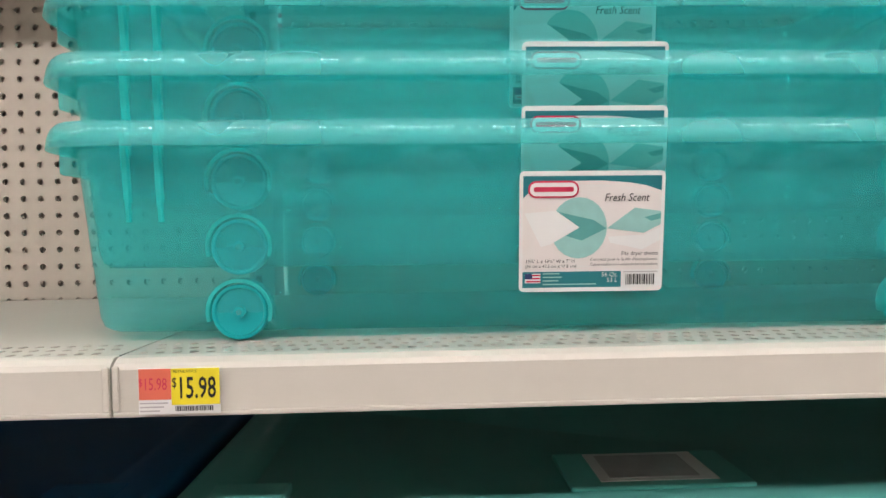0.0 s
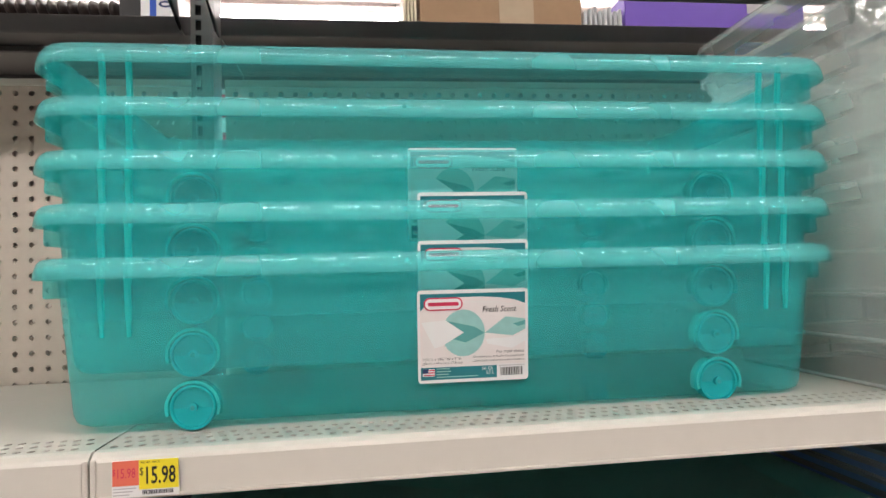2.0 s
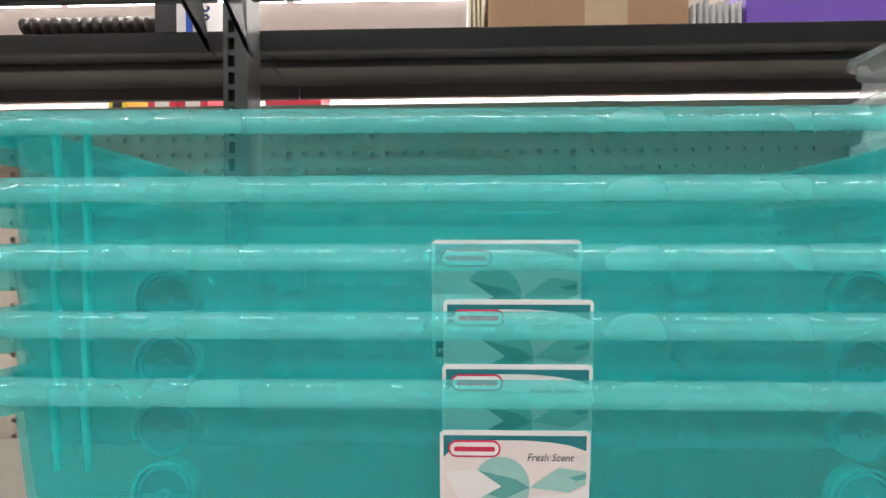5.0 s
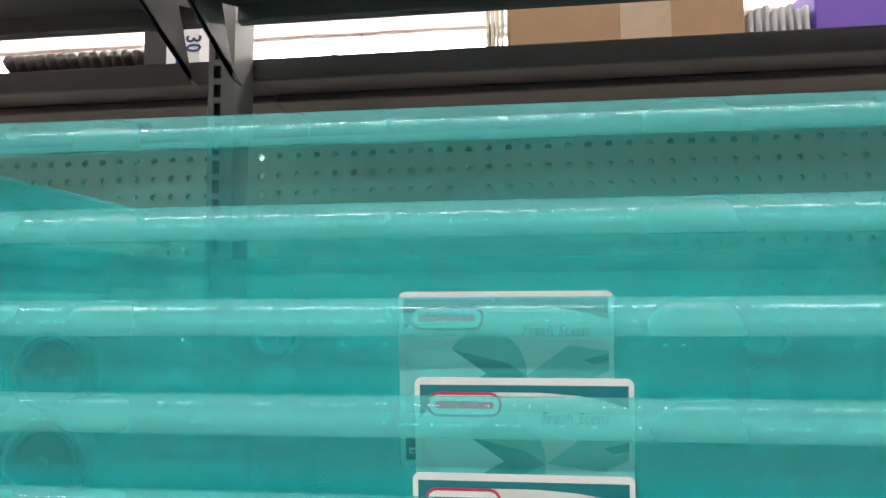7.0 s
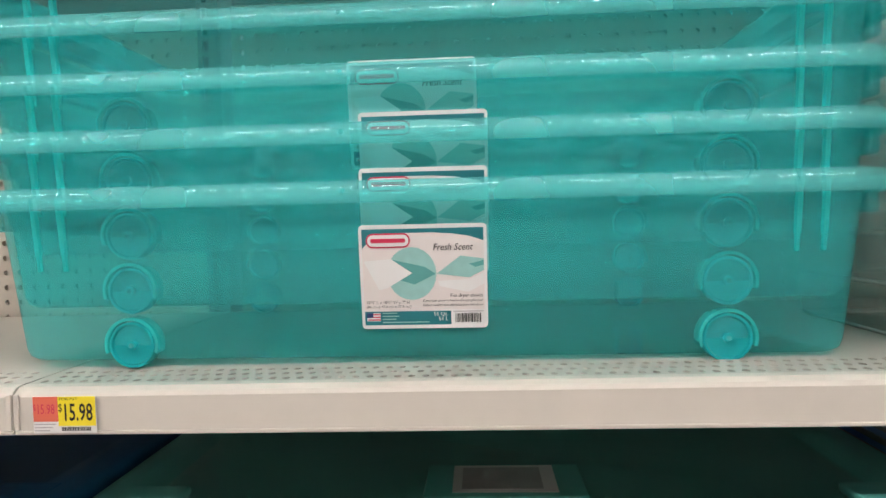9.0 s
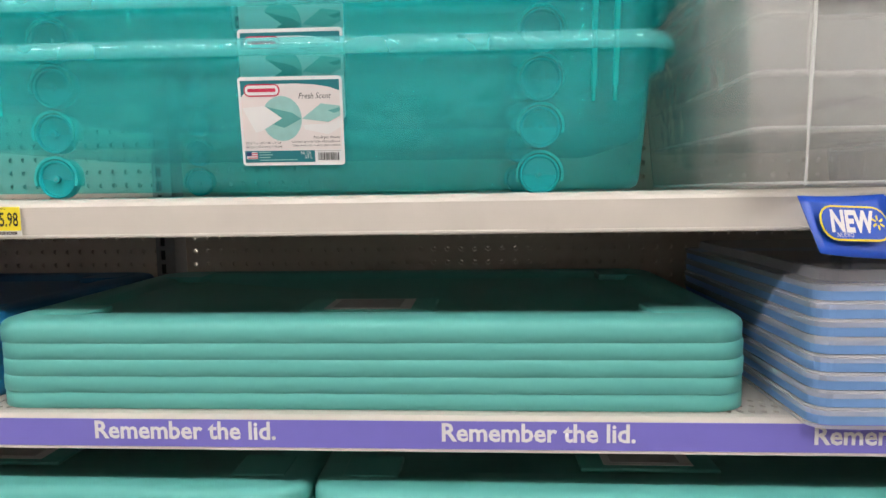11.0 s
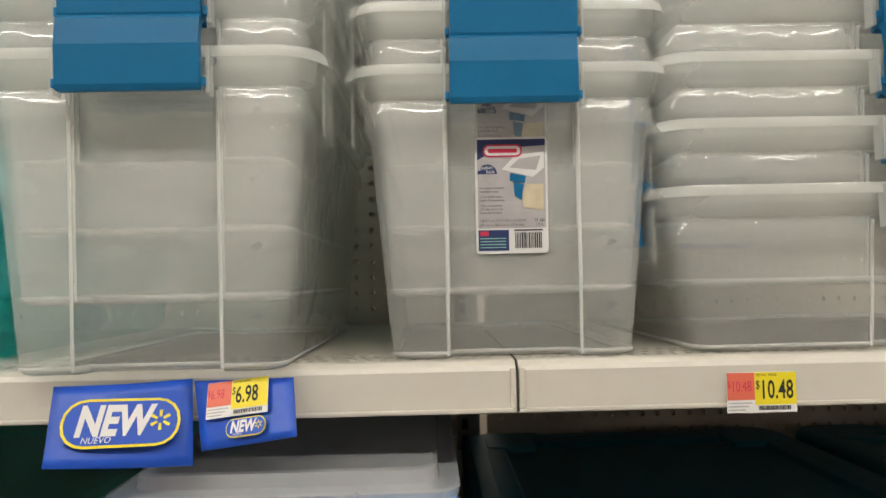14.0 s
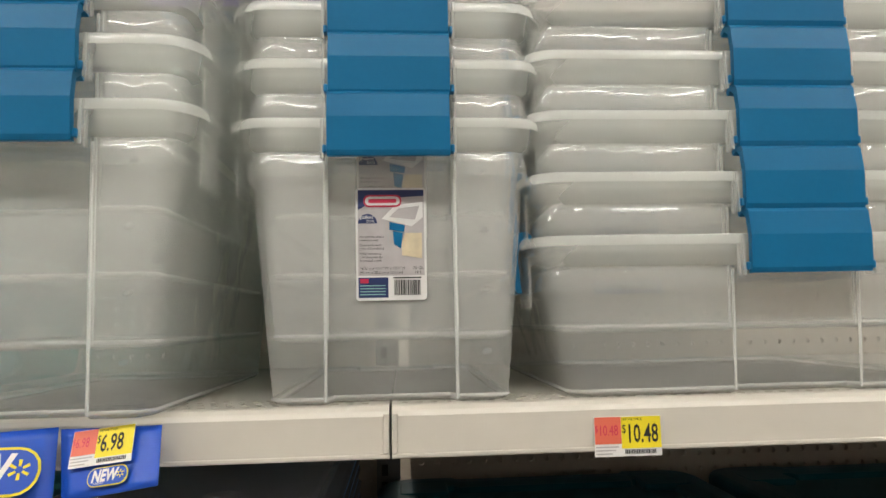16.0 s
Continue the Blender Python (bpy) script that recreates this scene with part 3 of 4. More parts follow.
def flat_lid(name, x0, x1, y0, y1, h, label, group, material, sticker=False, notch=None, panel=0.055):
    """A wide moulded lid: rounded skirt, raised border and sunken panel. Its base is at z = 0."""
    g = thing(name, label, "lid", group)
    bm = bmesh.new()
    r = 0.045
    rings = []
    for ins, z in ((0.002, 0.0), (0.0, 0.001), (0.0, h * 0.62), (0.0015, h * 0.80), (0.005, h * 0.93), (0.011, h), (0.030, h + 0.001), (panel, h - 0.001), (panel + 0.006, h - 0.008)):
        rings.append((z, outline(x0 + ins, x1 - ins, y0 + ins, y1 - ins, max(r - ins * 0.5, 0.01), 6, notch)))
    loft(bm, rings, bottom=False, top=True)
    part("skirt", bm, material, g, smooth=notch is None)
    for cx in (x0 + panel + 0.012, x1 - panel - 0.012):
        for cy in (y0 + panel + 0.012, y1 - panel - 0.012):
            part("corner_block", box(cx - 0.035, cx + 0.035, cy - 0.03, cy + 0.03, h - 0.0085, h + 0.0015, 0.003), material, g)
    if sticker:
        cx = (x0 + x1) / 2
        part("latch_plate", box(cx - 0.085, cx + 0.085, y0 + 0.075, y0 + 0.16, h - 0.008, h - 0.003, 0.002), material, g)
        part("sticker", box(cx - 0.055, cx + 0.055, y0 + 0.085, y0 + 0.155, h - 0.003, h - 0.0024), M_WHITE, g, "white printed sticker")
        part("sticker_print", box(cx - 0.045, cx + 0.04, y0 + 0.092, y0 + 0.148, h - 0.0024, h - 0.002), M_GREYP, g)
    return g


def lid_stack(x0, x1, y0, y1, z, count, pitch, h, name, label, group, material, sticker=True, notch=None):
    base = flat_lid(name, x0, x1, y0, y1, h, label, group, material, sticker, notch)
    base.matrix_basis = pose(0, 0, z)
    rnd = random.Random(int(x0 * 100) + 7)
    for k in range(1, count):
        copy_thing(base, pose(rnd.uniform(-0.0015, 0.0015), rnd.uniform(-0.001, 0.0015), z + k * pitch))


lid_stack(0.002, 0.880, 0.018, 0.47, S2, 5, 0.0192, 0.0265, "bin_lid", "mint green plastic bin lid stacked on the shelf", "mint lids", M_LID)
lid_stack(-0.488, 0.374, 0.016, 0.47, S3, 8, 0.0192, 0.0265, "bin_lid", "mint green plastic bin lid stacked on the low shelf", "low mint lids", M_LID)
lid_stack(0.380, 1.200, 0.016, 0.47, S3, 8, 0.0192, 0.0265, "bin_lid", "mint green plastic bin lid stacked on the low shelf", "low mint lids", M_LID)
lid_stack(-0.86, -0.015, 0.030, 0.47, S2, 5, 0.0192, 0.0265, "bin_lid", "dark blue plastic bin lid stacked on the shelf", "blue lids", M_BLUE, False)
lid_stack(1.215, 1.700, 0.004, 0.46, S2, 3, 0.0215, 0.030, "tote_lid", "dark teal plastic tote lid with latch notch", "teal tote lids", M_TEAL, False, (1.33, 1.59, 0.010))
lid_stack(1.720, 2.205, 0.004, 0.46, S2, 3, 0.0215, 0.030, "tote_lid", "dark teal plastic tote lid with latch notch", "teal tote lids", M_TEAL, False, (1.84, 2.10, 0.010))


def clear_lid(x0, x1, y0, y1, group):
    """A frosted lid with a blue seal round its edge, base at z = 0."""
    g = thing("box_lid", "frosted clear plastic lid with blue seal, in a stack", "lid", group)
    bm = bmesh.new()
    loft(bm, [(0.0135, outline(x0 + 0.001, x1 - 0.001, y0 + 0.001, y1 - 0.001, 0.02)), (0.0195, outline(x0, x1, y0, y1, 0.02)), (0.0205, outline(x0 + 0.004, x1 - 0.004, y0 + 0.004, y1 - 0.004, 0.018)),
              (0.0215, outline(x0 + 0.016, x1 - 0.016, y0 + 0.016, y1 - 0.016, 0.02)), (0.032, outline(x0 + 0.018, x1 - 0.018, y0 + 0.018, y1 - 0.018, 0.02)), (0.033, outline(x0 + 0.022, x1 - 0.022, y0 + 0.022, y1 - 0.022, 0.018))], bottom=False, top=True)
    part("shell", bm, M_LIDC, g)
    bm = bmesh.new()
    loft(bm, [(0.0, outline(x0 + 0.001, x1 - 0.001, y0 + 0.001, y1 - 0.001, 0.02)), (0.004, outline(x0 + 0.001, x1 - 0.001, y0 + 0.001, y1 - 0.001, 0.02))], bottom=False)
    part("skirt", bm, M_LIDC, g)
    bm = bmesh.new()
    loft(bm, [(0.004, outline(x0 + 0.003, x1 - 0.003, y0 + 0.003, y1 - 0.003, 0.018)), (0.0178, outline(x0 + 0.002, x1 - 0.002, y0 + 0.002, y1 - 0.002, 0.018))], bottom=False)
    part("seal", bm, M_GASKET, g, "blue foam seal")
    cx = (x0 + x1) / 2
    for dx in (-0.059, 0.059):
        part("clip_ridge", box(cx + dx - 0.0015, cx + dx + 0.0015, y0 - 0.003, y0 + 0.010, 0.001, 0.0205, 0.0008), M_LIDC, g)
    return g


cl = clear_lid(0.914, 1.194, -0.028, 0.385, "frosted lids")
cl.matrix_basis = pose(0, 0, S2)
for k in range(1, 8):
    copy_thing(cl, pose(0.0008 * math.sin(k * 2.1), 0.0006 * math.cos(k * 1.7), S2 + 0.0182 * k))
cl = clear_lid(1.205, 1.485, -0.005, 0.40, "low frosted lids")
cl.matrix_basis = pose(0, 0, S3)
for k in range(1, 8):
    copy_thing(cl, pose(0.0006 * math.sin(k), 0, S3 + 0.0182 * k))

# ---- frosted gasket boxes ----


def clip_mesh(w, h):
    """A folded blue latch: hook on top, two flat facets, thick lower lip. Faces -y, hangs from z = 0."""
    bm = bmesh.new()
    prof = [(0.010, 0.002), (0.004, 0.006), (-0.004, 0.005), (-0.0075, 0.0), (-0.0095, -h * 0.38), (-0.0075, -h * 0.92), (-0.0055, -h), (-0.001, -h), (-0.002, -h * 0.9), (-0.004, -h * 0.4), (-0.002, -0.004), (0.004, 0.001), (0.009, -0.002)]
    va = [bm.verts.new((-w / 2, y, z)) for y, z in prof]
    vb = [bm.verts.new((w / 2, y, z)) for y, z in prof]
    for i in range(len(prof)):
        j = (i + 1) % len(prof)
        bm.faces.new((va[i], va[j], vb[j], vb[i]))
    bm.faces.new(va)
    bm.faces.new(list(reversed(vb)))
    bmesh.ops.recalc_face_normals(bm, faces=bm.faces)
    return bm


def gasket_box(x0, x1, y0, y1, h, taper, clip_x, clip_w, side_clip, notch_d, group, label):
    """x0..x1, y0..y1 is the base; the rim spreads by taper. Base at z = 0."""
    g = thing("gasket_box", label, "storage box", group)
    bm = bmesh.new()
    na, nb = clip_x - clip_w / 2 - 0.002, clip_x + clip_w / 2 + 0.002

    def ring(u, ins=0.0):
        d = taper * u
        return outline(x0 - d + ins, x1 + d - ins, y0 - taper * 0.55 * u + ins, y1 + taper * 0.55 * u - ins, 0.016, 5, (na, nb, notch_d * (1 - 0.3 * u)), 0.003)

    rings = [(0.0, ring(0, 0.006)), (0.0015, ring(0, 0.002)), (0.004, ring(0, 0.0005))]
    top = h - 0.026
    for k in range(1, 6):
        u = k / 5
        rings.append((0.004 + (top - 0.034) * u, ring(u * 0.78)))
    # swelling below the rim, round the whole box: a short step out, then a long slow curve back in
    for dz, out in ((-0.028, 0.0012), (-0.0255, 0.0029), (-0.023, 0.0036), (-0.020, 0.0037), (-0.017, 0.0035), (-0.014, 0.0031), (-0.011, 0.0025), (-0.008, 0.0017), (-0.005, 0.0008), (-0.002, -0.0004), (0.0, -0.0004)):
        rings.append((top + dz, ring(0.9 + dz * 4, -out)))
    loft(bm, rings)
    tub = part("tub", bm, M_CLEAR, g, smooth=True)
    tub.data.set_sharp_from_angle(angle=radians(38))
    # thick moulded foot edge
    bm = bmesh.new()
    loft(bm, [(0.0015, ring(0, 0.0035)), (0.0045, ring(0, -0.0006)), (0.0062, ring(0.01, -0.0006)), (0.0070, ring(0.02, 0.0004))], bottom=False)
    part("foot_edge", bm, M_FOOT, g)
    bm = bmesh.new()
    zt = h
    rr = []
    for out, z in ((-0.001, h - 0.0265), (0.006, h - 0.022), (0.008, h - 0.012), (0.009, zt - 0.003), (0.011, zt), (0.018, zt), (0.0195, zt - 0.003), (0.0195, zt - 0.009), (0.0182, zt - 0.009), (0.018, zt - 0.004)):
        d = taper * 0.92
        rr.append((z, outline(x0 - d - out, x1 + d + out, y0 - taper * 0.52 - out * 0.8, y1 + taper * 0.52 + out * 0.8, 0.018 + max(out, 0), 5, None, 0.003)))
    loft(bm, rr, bottom=False)
    rim = part("rim", bm, M_CRIM, g, smooth=True)
    rim.data.set_sharp_from_angle(angle=radians(45))
    yf = y0 - taper * 0.52 - 0.0125
    # upright corner edges catch the light
    for xe in (na - 0.004, nb + 0.001):
        bm = bmesh.new()
        vs = []
        for z, u in ((0.003, 0.0), (h - 0.03, 0.85)):
            yy = y0 - taper * 0.55 * u
            vs.append([bm.verts.new((xe + a, yy - b, z)) for a, b in ((0, 0), (0.0008, 0.0012), (0.0022, 0.0012), (0.003, 0))])
        for k in range(4):
            bm.faces.new((vs[0][k], vs[0][(k + 1) % 4], vs[1][(k + 1) % 4], vs[1][k]))
        part("corner_ridge", bm, M_FOOT, g)
    for sx, xe in ((-1, x0 - taper * 0.92 - 0.012), (1, x1 + taper * 0.92 + 0.012)):
        part("side_flap", box(xe - 0.0012, xe + 0.0012, y0 + 0.006, y0 + 0.05, h - 0.062, h - 0.014, 0.001), M_CLEAR, g)
    clip = part("clip", clip_mesh(clip_w, 0.0535), M_CLIP, g, "blue hinged plastic clip")
    clip.matrix_basis = pose(clip_x, yf - 0.004, h + 0.018, 0, 0, 0)
    for dx in (-clip_w / 2 - 0.0022, clip_w / 2 + 0.0022):
        part("hinge_pin", box(dx - 0.0018, dx + 0.0018, -0.006, 0.002, -0.051, -0.044, 0.001), M_CLIP, clip)
    for dx in (-clip_w / 2 - 0.006, clip_w / 2 + 0.003):
        part("clip_bracket", box(clip_x + dx, clip_x + dx + 0.003, yf - 0.008, yf + 0.004, h - 0.038, h - 0.002, 0.001), M_CRIM, g)
    back = part("clip", clip_mesh(clip_w, 0.0535), M_CLIP, g, "blue hinged plastic clip")
    back.matrix_basis = pose(clip_x, y1 + taper * 0.52 + 0.0165, h + 0.018, 0, 0, 180)
    if side_clip:
        for sx, xe, rz in ((-1, x0 - taper * 0.92 - 0.016, -90), (1, x1 + taper * 0.92 + 0.016, 90)):
            c = part("clip", clip_mesh(0.085, 0.052), M_CLIP, g, "blue hinged plastic clip")
            c.matrix_basis = pose(xe, y0 + 0.062, h + 0.004, 0, 0, rz)
    return g


SMALL = "frosted clear plastic box with blue clips, nested in a stack"
small = gasket_box(1.140, 1.350, 0.016, 0.385, 0.247, 0.021, 1.2455, 0.105, False, 0.014, "stacked small boxes", SMALL)
small.matrix_basis = pose(0, 0, S1)
smalls = [small]
for k in range(1, 7):
    smalls.append(copy_thing(small, pose(0.001 * math.sin(k * 1.3), 0.0008 * k, S1 + 0.0537 * k)))
for k in range(0, 6):
    copy_thing(small, pose(-0.290 + 0.001 * math.sin(k * 2.3), -0.046 + 0.0012 * k, S1 + 0.0537 * k, 0, 0, 0))
wide = gasket_box(1.402, 1.822, 0.018, 0.40, 0.142, 0.020, 1.614, 0.110, True, 0.012, "stacked wide boxes", "wide frosted clear plastic box with blue clips, nested in a stack")
wide.matrix_basis = pose(0, 0, S1)
for k in range(1, 8):
    copy_thing(wide, pose(-0.0012 * k, 0.0, S1 + 0.0565 * k))

# stickers of the small boxes


def box_sticker(box_ob):
    lab = part("label", round_card(0, 0.063, 0, 0.101, 0.003, -0.0006, 0.0), M_WHITE, box_ob, "printed navy and grey product sticker")
    lab.matrix_basis = pose(1.2145, 0.0228, 0.0895, 3.5, 0, 0)
    Y = -0.0008
    part("picture", flat_poly(bmesh.new(), [(0.002, 0.022), (0.061, 0.022), (0.061, 0.099), (0.002, 0.099)], Y), M_GREYP, lab)
    part("header", flat_poly(bmesh.new(), [(0.002, 0.081), (0.012, 0.087), (0.028, 0.0915), (0.061, 0.0935), (0.061, 0.099), (0.002, 0.099)], Y - 0.0002), M_NAVY, lab)
    part("logo", round_card(0.007, 0.041, 0.0835, 0.0945, 0.005, Y - 0.0007, Y - 0.0004), M_LOGO, lab)
    part("logo_bar", round_card(0.0085, 0.0395, 0.085, 0.093, 0.0038, Y - 0.001, Y - 0.0008), M_WHITE, lab)
    part("logo_mark", round_card(0.0115, 0.0365, 0.0872, 0.0907, 0.001, Y - 0.0013, Y - 0.0011), M_LOGO, lab)
    part("badge", oval(0.0105, 0.069, 0.0085, 0.0085, Y - 0.0003, 16, 0, 180), M_NAVY, lab)
    words("lettering", "gasket", 0.0048, M_WHITE, lab, 0.0035, 0.0732, Y - 0.0006)
    words("lettering", "box", 0.0048, M_WHITE, lab, 0.0095, 0.0697, Y - 0.0006)
    part("drawn_lid", flat_poly(bmesh.new(), [(0.023, 0.073), (0.035, 0.085), (0.060, 0.088), (0.060, 0.074), (0.050, 0.066)][::-1], Y - 0.0004), M_WHITE, lab)
    part("drawn_panel", flat_poly(bmesh.new(), [(0.030, 0.0745), (0.038, 0.082), (0.057, 0.0845), (0.053, 0.072)][::-1], Y - 0.0006), M_GREYP, lab)
    part("drawn_clip", flat_poly(bmesh.new(), [(0.030, 0.063), (0.043, 0.061), (0.044, 0.067), (0.030, 0.070)], Y - 0.0007), M_CLIP, lab)
    part("drawn_clip", flat_poly(bmesh.new(), [(0.034, 0.050), (0.040, 0.046), (0.042, 0.060), (0.033, 0.062)], Y - 0.0007), M_CLIP, lab)
    part("drawn_food", flat_poly(bmesh.new(), [(0.041, 0.040), (0.059, 0.037), (0.059, 0.060), (0.044, 0.060), (0.041, 0.052)], Y - 0.0006), M_CREAM, lab)
    words("lettering", "Air and moisture\nresistant seal", 0.0031, M_BLACK, lab, 0.0035, 0.0560, Y - 0.0006)
    words("lettering", "Couvercle avec\njoint d'\u00e9tanch\u00e9it\u00e9", 0.0031, M_BLACK, lab, 0.0035, 0.0485, Y - 0.0006)
    words("lettering", "Sello resistente\na la filtraci\u00f3n de\nhumedad y aire", 0.0031, M_BLACK, lab, 0.0035, 0.0408, Y - 0.0006)
    words("lettering", "16\u215b\" L x 11\u00bc\" W x 10\u215e\" H", 0.0034, M_BLACK, lab, 0.0033, 0.0275, Y - 0.0006)
    words("lettering", "(41 cm x 28.6 cm x 27.6 cm)", 0.0033, M_BLACK, lab, 0.0033, 0.0238, Y - 0.0006)
    words("lettering", "20 Qt.", 0.0037, M_BLACK, lab, 0.0605, 0.0275, Y - 0.0006, "RIGHT")
    words("lettering", "19 L", 0.0037, M_BLACK, lab, 0.0585, 0.0236, Y - 0.0006, "RIGHT")
    part("footer", flat_poly(bmesh.new(), [(0.002, 0.0025), (0.0285, 0.0025), (0.0285, 0.0205), (0.002, 0.0205)], Y), M_NAVY, lab)
    part("flag", flat_poly(bmesh.new(), [(0.0035, 0.0155), (0.0110, 0.0155), (0.0110, 0.0195), (0.0035, 0.0195)], Y - 0.0002), M_LOGO, lab)
    for k in range(4):
        part("print_bar", flat_poly(bmesh.new(), [(0.0035, 0.0128 - k * 0.0026), (0.026, 0.0128 - k * 0.0026), (0.026, 0.0136 - k * 0.0026), (0.0035, 0.0136 - k * 0.0026)], Y - 0.0002), M_PALE, lab)
    part("print_bar", flat_poly(bmesh.new(), [(0.033, 0.0195), (0.058, 0.0195), (0.058, 0.0207), (0.033, 0.0207)], Y - 0.0002), M_BLACK, lab)
    bm = bmesh.new()
    rnd = random.Random(9)
    xx = 0.034
    while xx < 0.057:
        ww = rnd.choice((0.0005, 0.0008, 0.0012))
        flat_poly(bm, [(xx, 0.0045), (xx + ww, 0.0045), (xx + ww, 0.018), (xx, 0.018)], Y - 0.0002)
        xx += ww + rnd.choice((0.0005, 0.0008))
    part("barcode", bm, M_BLACK, lab)


for k in range(2):
    box_sticker(smalls[k])


# ---- price tags and strips ----


def price_tag(x0, z1, price, m=None, w=0.058):
    g = thing("price_tag", "red and yellow paper price label reading " + price, "price tag", "price tags", m=m or pose(x0, -0.0042, z1))
    part("backing", box(0, w, -0.0004, 0.0, -0.033, 0.0), M_WHITE, g)
    part("red_field", box(0.0005, w * 0.40, -0.0008, -0.00045, -0.0225, -0.0003), M_RED, g)
    part("yellow_field", box(w * 0.405, w - 0.0003, -0.0008, -0.00045, -0.0265, -0.0003), M_YEL, g)
    words("lettering", price, 0.0215, M_BLACK, g, w * 0.47, -0.0215, -0.001, "LEFT", 0.59, bold=0.0003)
    words("lettering", "$", 0.010, M_BLACK, g, w * 0.41, -0.0135, -0.001, "LEFT", 0.7)
    words("lettering", price, 0.0125, M_LOGO, g, 0.0035, -0.0155, -0.001, "LEFT", 0.62)
    words("lettering", "$", 0.008, M_LOGO, g, 0.0004, -0.0125, -0.001, "LEFT", 0.7)
    words("lettering", "RETAIL PRICE", 0.0028, M_BLACK, g, w * 0.43, -0.0033, -0.001)
    for k in range(3):
        part("print_bar", box(0.001, w * (0.36 - 0.05 * k), -0.0007, -0.00045, -0.0255 - k * 0.0028, -0.0245 - k * 0.0028), M_GREYP, g)
    bm = bmesh.new()
    rnd = random.Random(3)
    xx = w * 0.45
    while xx < w * 0.9:
        ww = rnd.choice((0.0005, 0.0008, 0.0011))
        add_box(bm, xx, xx + ww, -0.0007, -0.00045, -0.0310, -0.0275)
        xx += ww + 0.0006
    part("barcode", bm, M_BLACK, g)
    return g


price_tag(0.0205, 0.9935, "15.98")
price_tag(1.4155, 0.9865, "10.48")

for s in range(-2, 3):
    st = thing("price_strip", "lilac paper shelf strip with white lettering", "shelf strip", "lilac strips", m=pose(s * SEC + 0.008, -0.0042, S2 - 0.0345))
    part("paper", box(0, SEC - 0.018, -0.0004, 0.0, 0.0, 0.0315), M_LILAC, st)
    for xx in (0.137, 0.529, 0.921):
        words("lettering", "Remember the lid.", 0.0285, M_WHITE, st, xx, 0.0095, -0.0009, "LEFT", 0.98, bold=0.0007)
    part("bead", box(0, SEC - 0.018, -0.001, 0.0, -0.003, -0.0005), M_LIP, st)

# blue NEW sign hanging from the lip, bent along its middle
sign = thing("shelf_sign", "glossy blue folded card sign reading NEW", "sign")
vs = [(0.888, -0.036, 0.993), (0.983, -0.012, 0.993), (0.990, -0.030, 0.930), (0.897, -0.064, 0.940)]


def card(corners, name, parent, thick=0.0007, steps=8, bow=0.004):
    """A thin bowed card between four corners: upper left, upper right, lower right, lower left."""
    a, b, c, d = (Vector(p) for p in corners)
    nrm = (b - a).cross(d - a).normalized()
    bm = bmesh.new()
    grid = []
    for side in (0, 1):
        rows = []
        for i in range(steps + 1):
            u = i / steps
            row = []
            for j in range(steps + 1):
                v = j / steps
                p = (a.lerp(b, u)).lerp(d.lerp(c, u), v) + nrm * (bow * math.sin(math.pi * u) - thick * side)
                row.append(bm.verts.new(p))
            rows.append(row)
        grid.append(rows)
    for side in (0, 1):
        for i in range(steps):
            for j in range(steps):
                q = (grid[side][i][j], grid[side][i + 1][j], grid[side][i + 1][j + 1], grid[side][i][j + 1])
                bm.faces.new(q if side == 0 else q[::-1])
    for i in range(steps):
        for j in (0, steps):
            bm.faces.new((grid[0][i][j], grid[0][i + 1][j], grid[1][i + 1][j], grid[1][i][j]))
            bm.faces.new((grid[0][j][i], grid[0][j][i + 1], grid[1][j][i + 1], grid[1][j][i]))
    bmesh.ops.recalc_face_normals(bm, faces=bm.faces)
    return part(name, bm, M_SIGN, parent, smooth=True)


def on_card(corners, lift):
    """The pose of a frame on the card: x to its right, z up, origin at its middle."""
    a, b, c, d = (Vector(p) for p in corners)
    mid = (a + b + c + d) / 4
    xa = ((b + c) / 2 - (a + d) / 2).normalized()
    za = ((a + b) / 2 - (c + d) / 2)
    za = (za - xa * za.dot(xa)).normalized()
    ya = za.cross(xa).normalized()
    return Matrix.Translation(mid - ya * lift) @ Matrix((xa, ya, za)).transposed().to_4x4()


def new_badge(parent, corners, lift, k):
    ring = part("badge", round_card(-0.0405 * k, 0.0405 * k, -0.018 * k, 0.018 * k, 0.0165 * k, -0.0004, 0), M_YEL, parent, "yellow outlined oval badge")
    ring.matrix_basis = on_card(corners, lift)
    part("badge_field", round_card(-0.0385 * k, 0.0385 * k, -0.016 * k, 0.016 * k, 0.0145 * k, -0.0008, -0.0005), M_SIGN, ring)
    words("lettering", "NEW", 0.030 * k, M_WHITE, ring, -0.031 * k, -0.0085 * k, -0.0012, "LEFT", 0.72, 0.2, 0.0013 * k)
    words("lettering", "NUEVO", 0.0065 * k, M_WHITE, ring, -0.026 * k, -0.0145 * k, -0.0012, "LEFT", 0.9, 0.2)
    for i in range(6):
        a = radians(60 * i + 90)
        bm = bmesh.new()
        ca, sa = math.cos(a), math.sin(a)
        pts = [(0.0025, -0.0009), (0.0075, -0.0012), (0.0075, 0.0012), (0.0025, 0.0009)]
        flat_poly(bm, [(k * (0.0265 + r * ca - t * sa), k * (0.001 + r * sa + t * ca)) for r, t in pts], -0.0011)
        part("spark_bar", bm, M_YEL, ring)


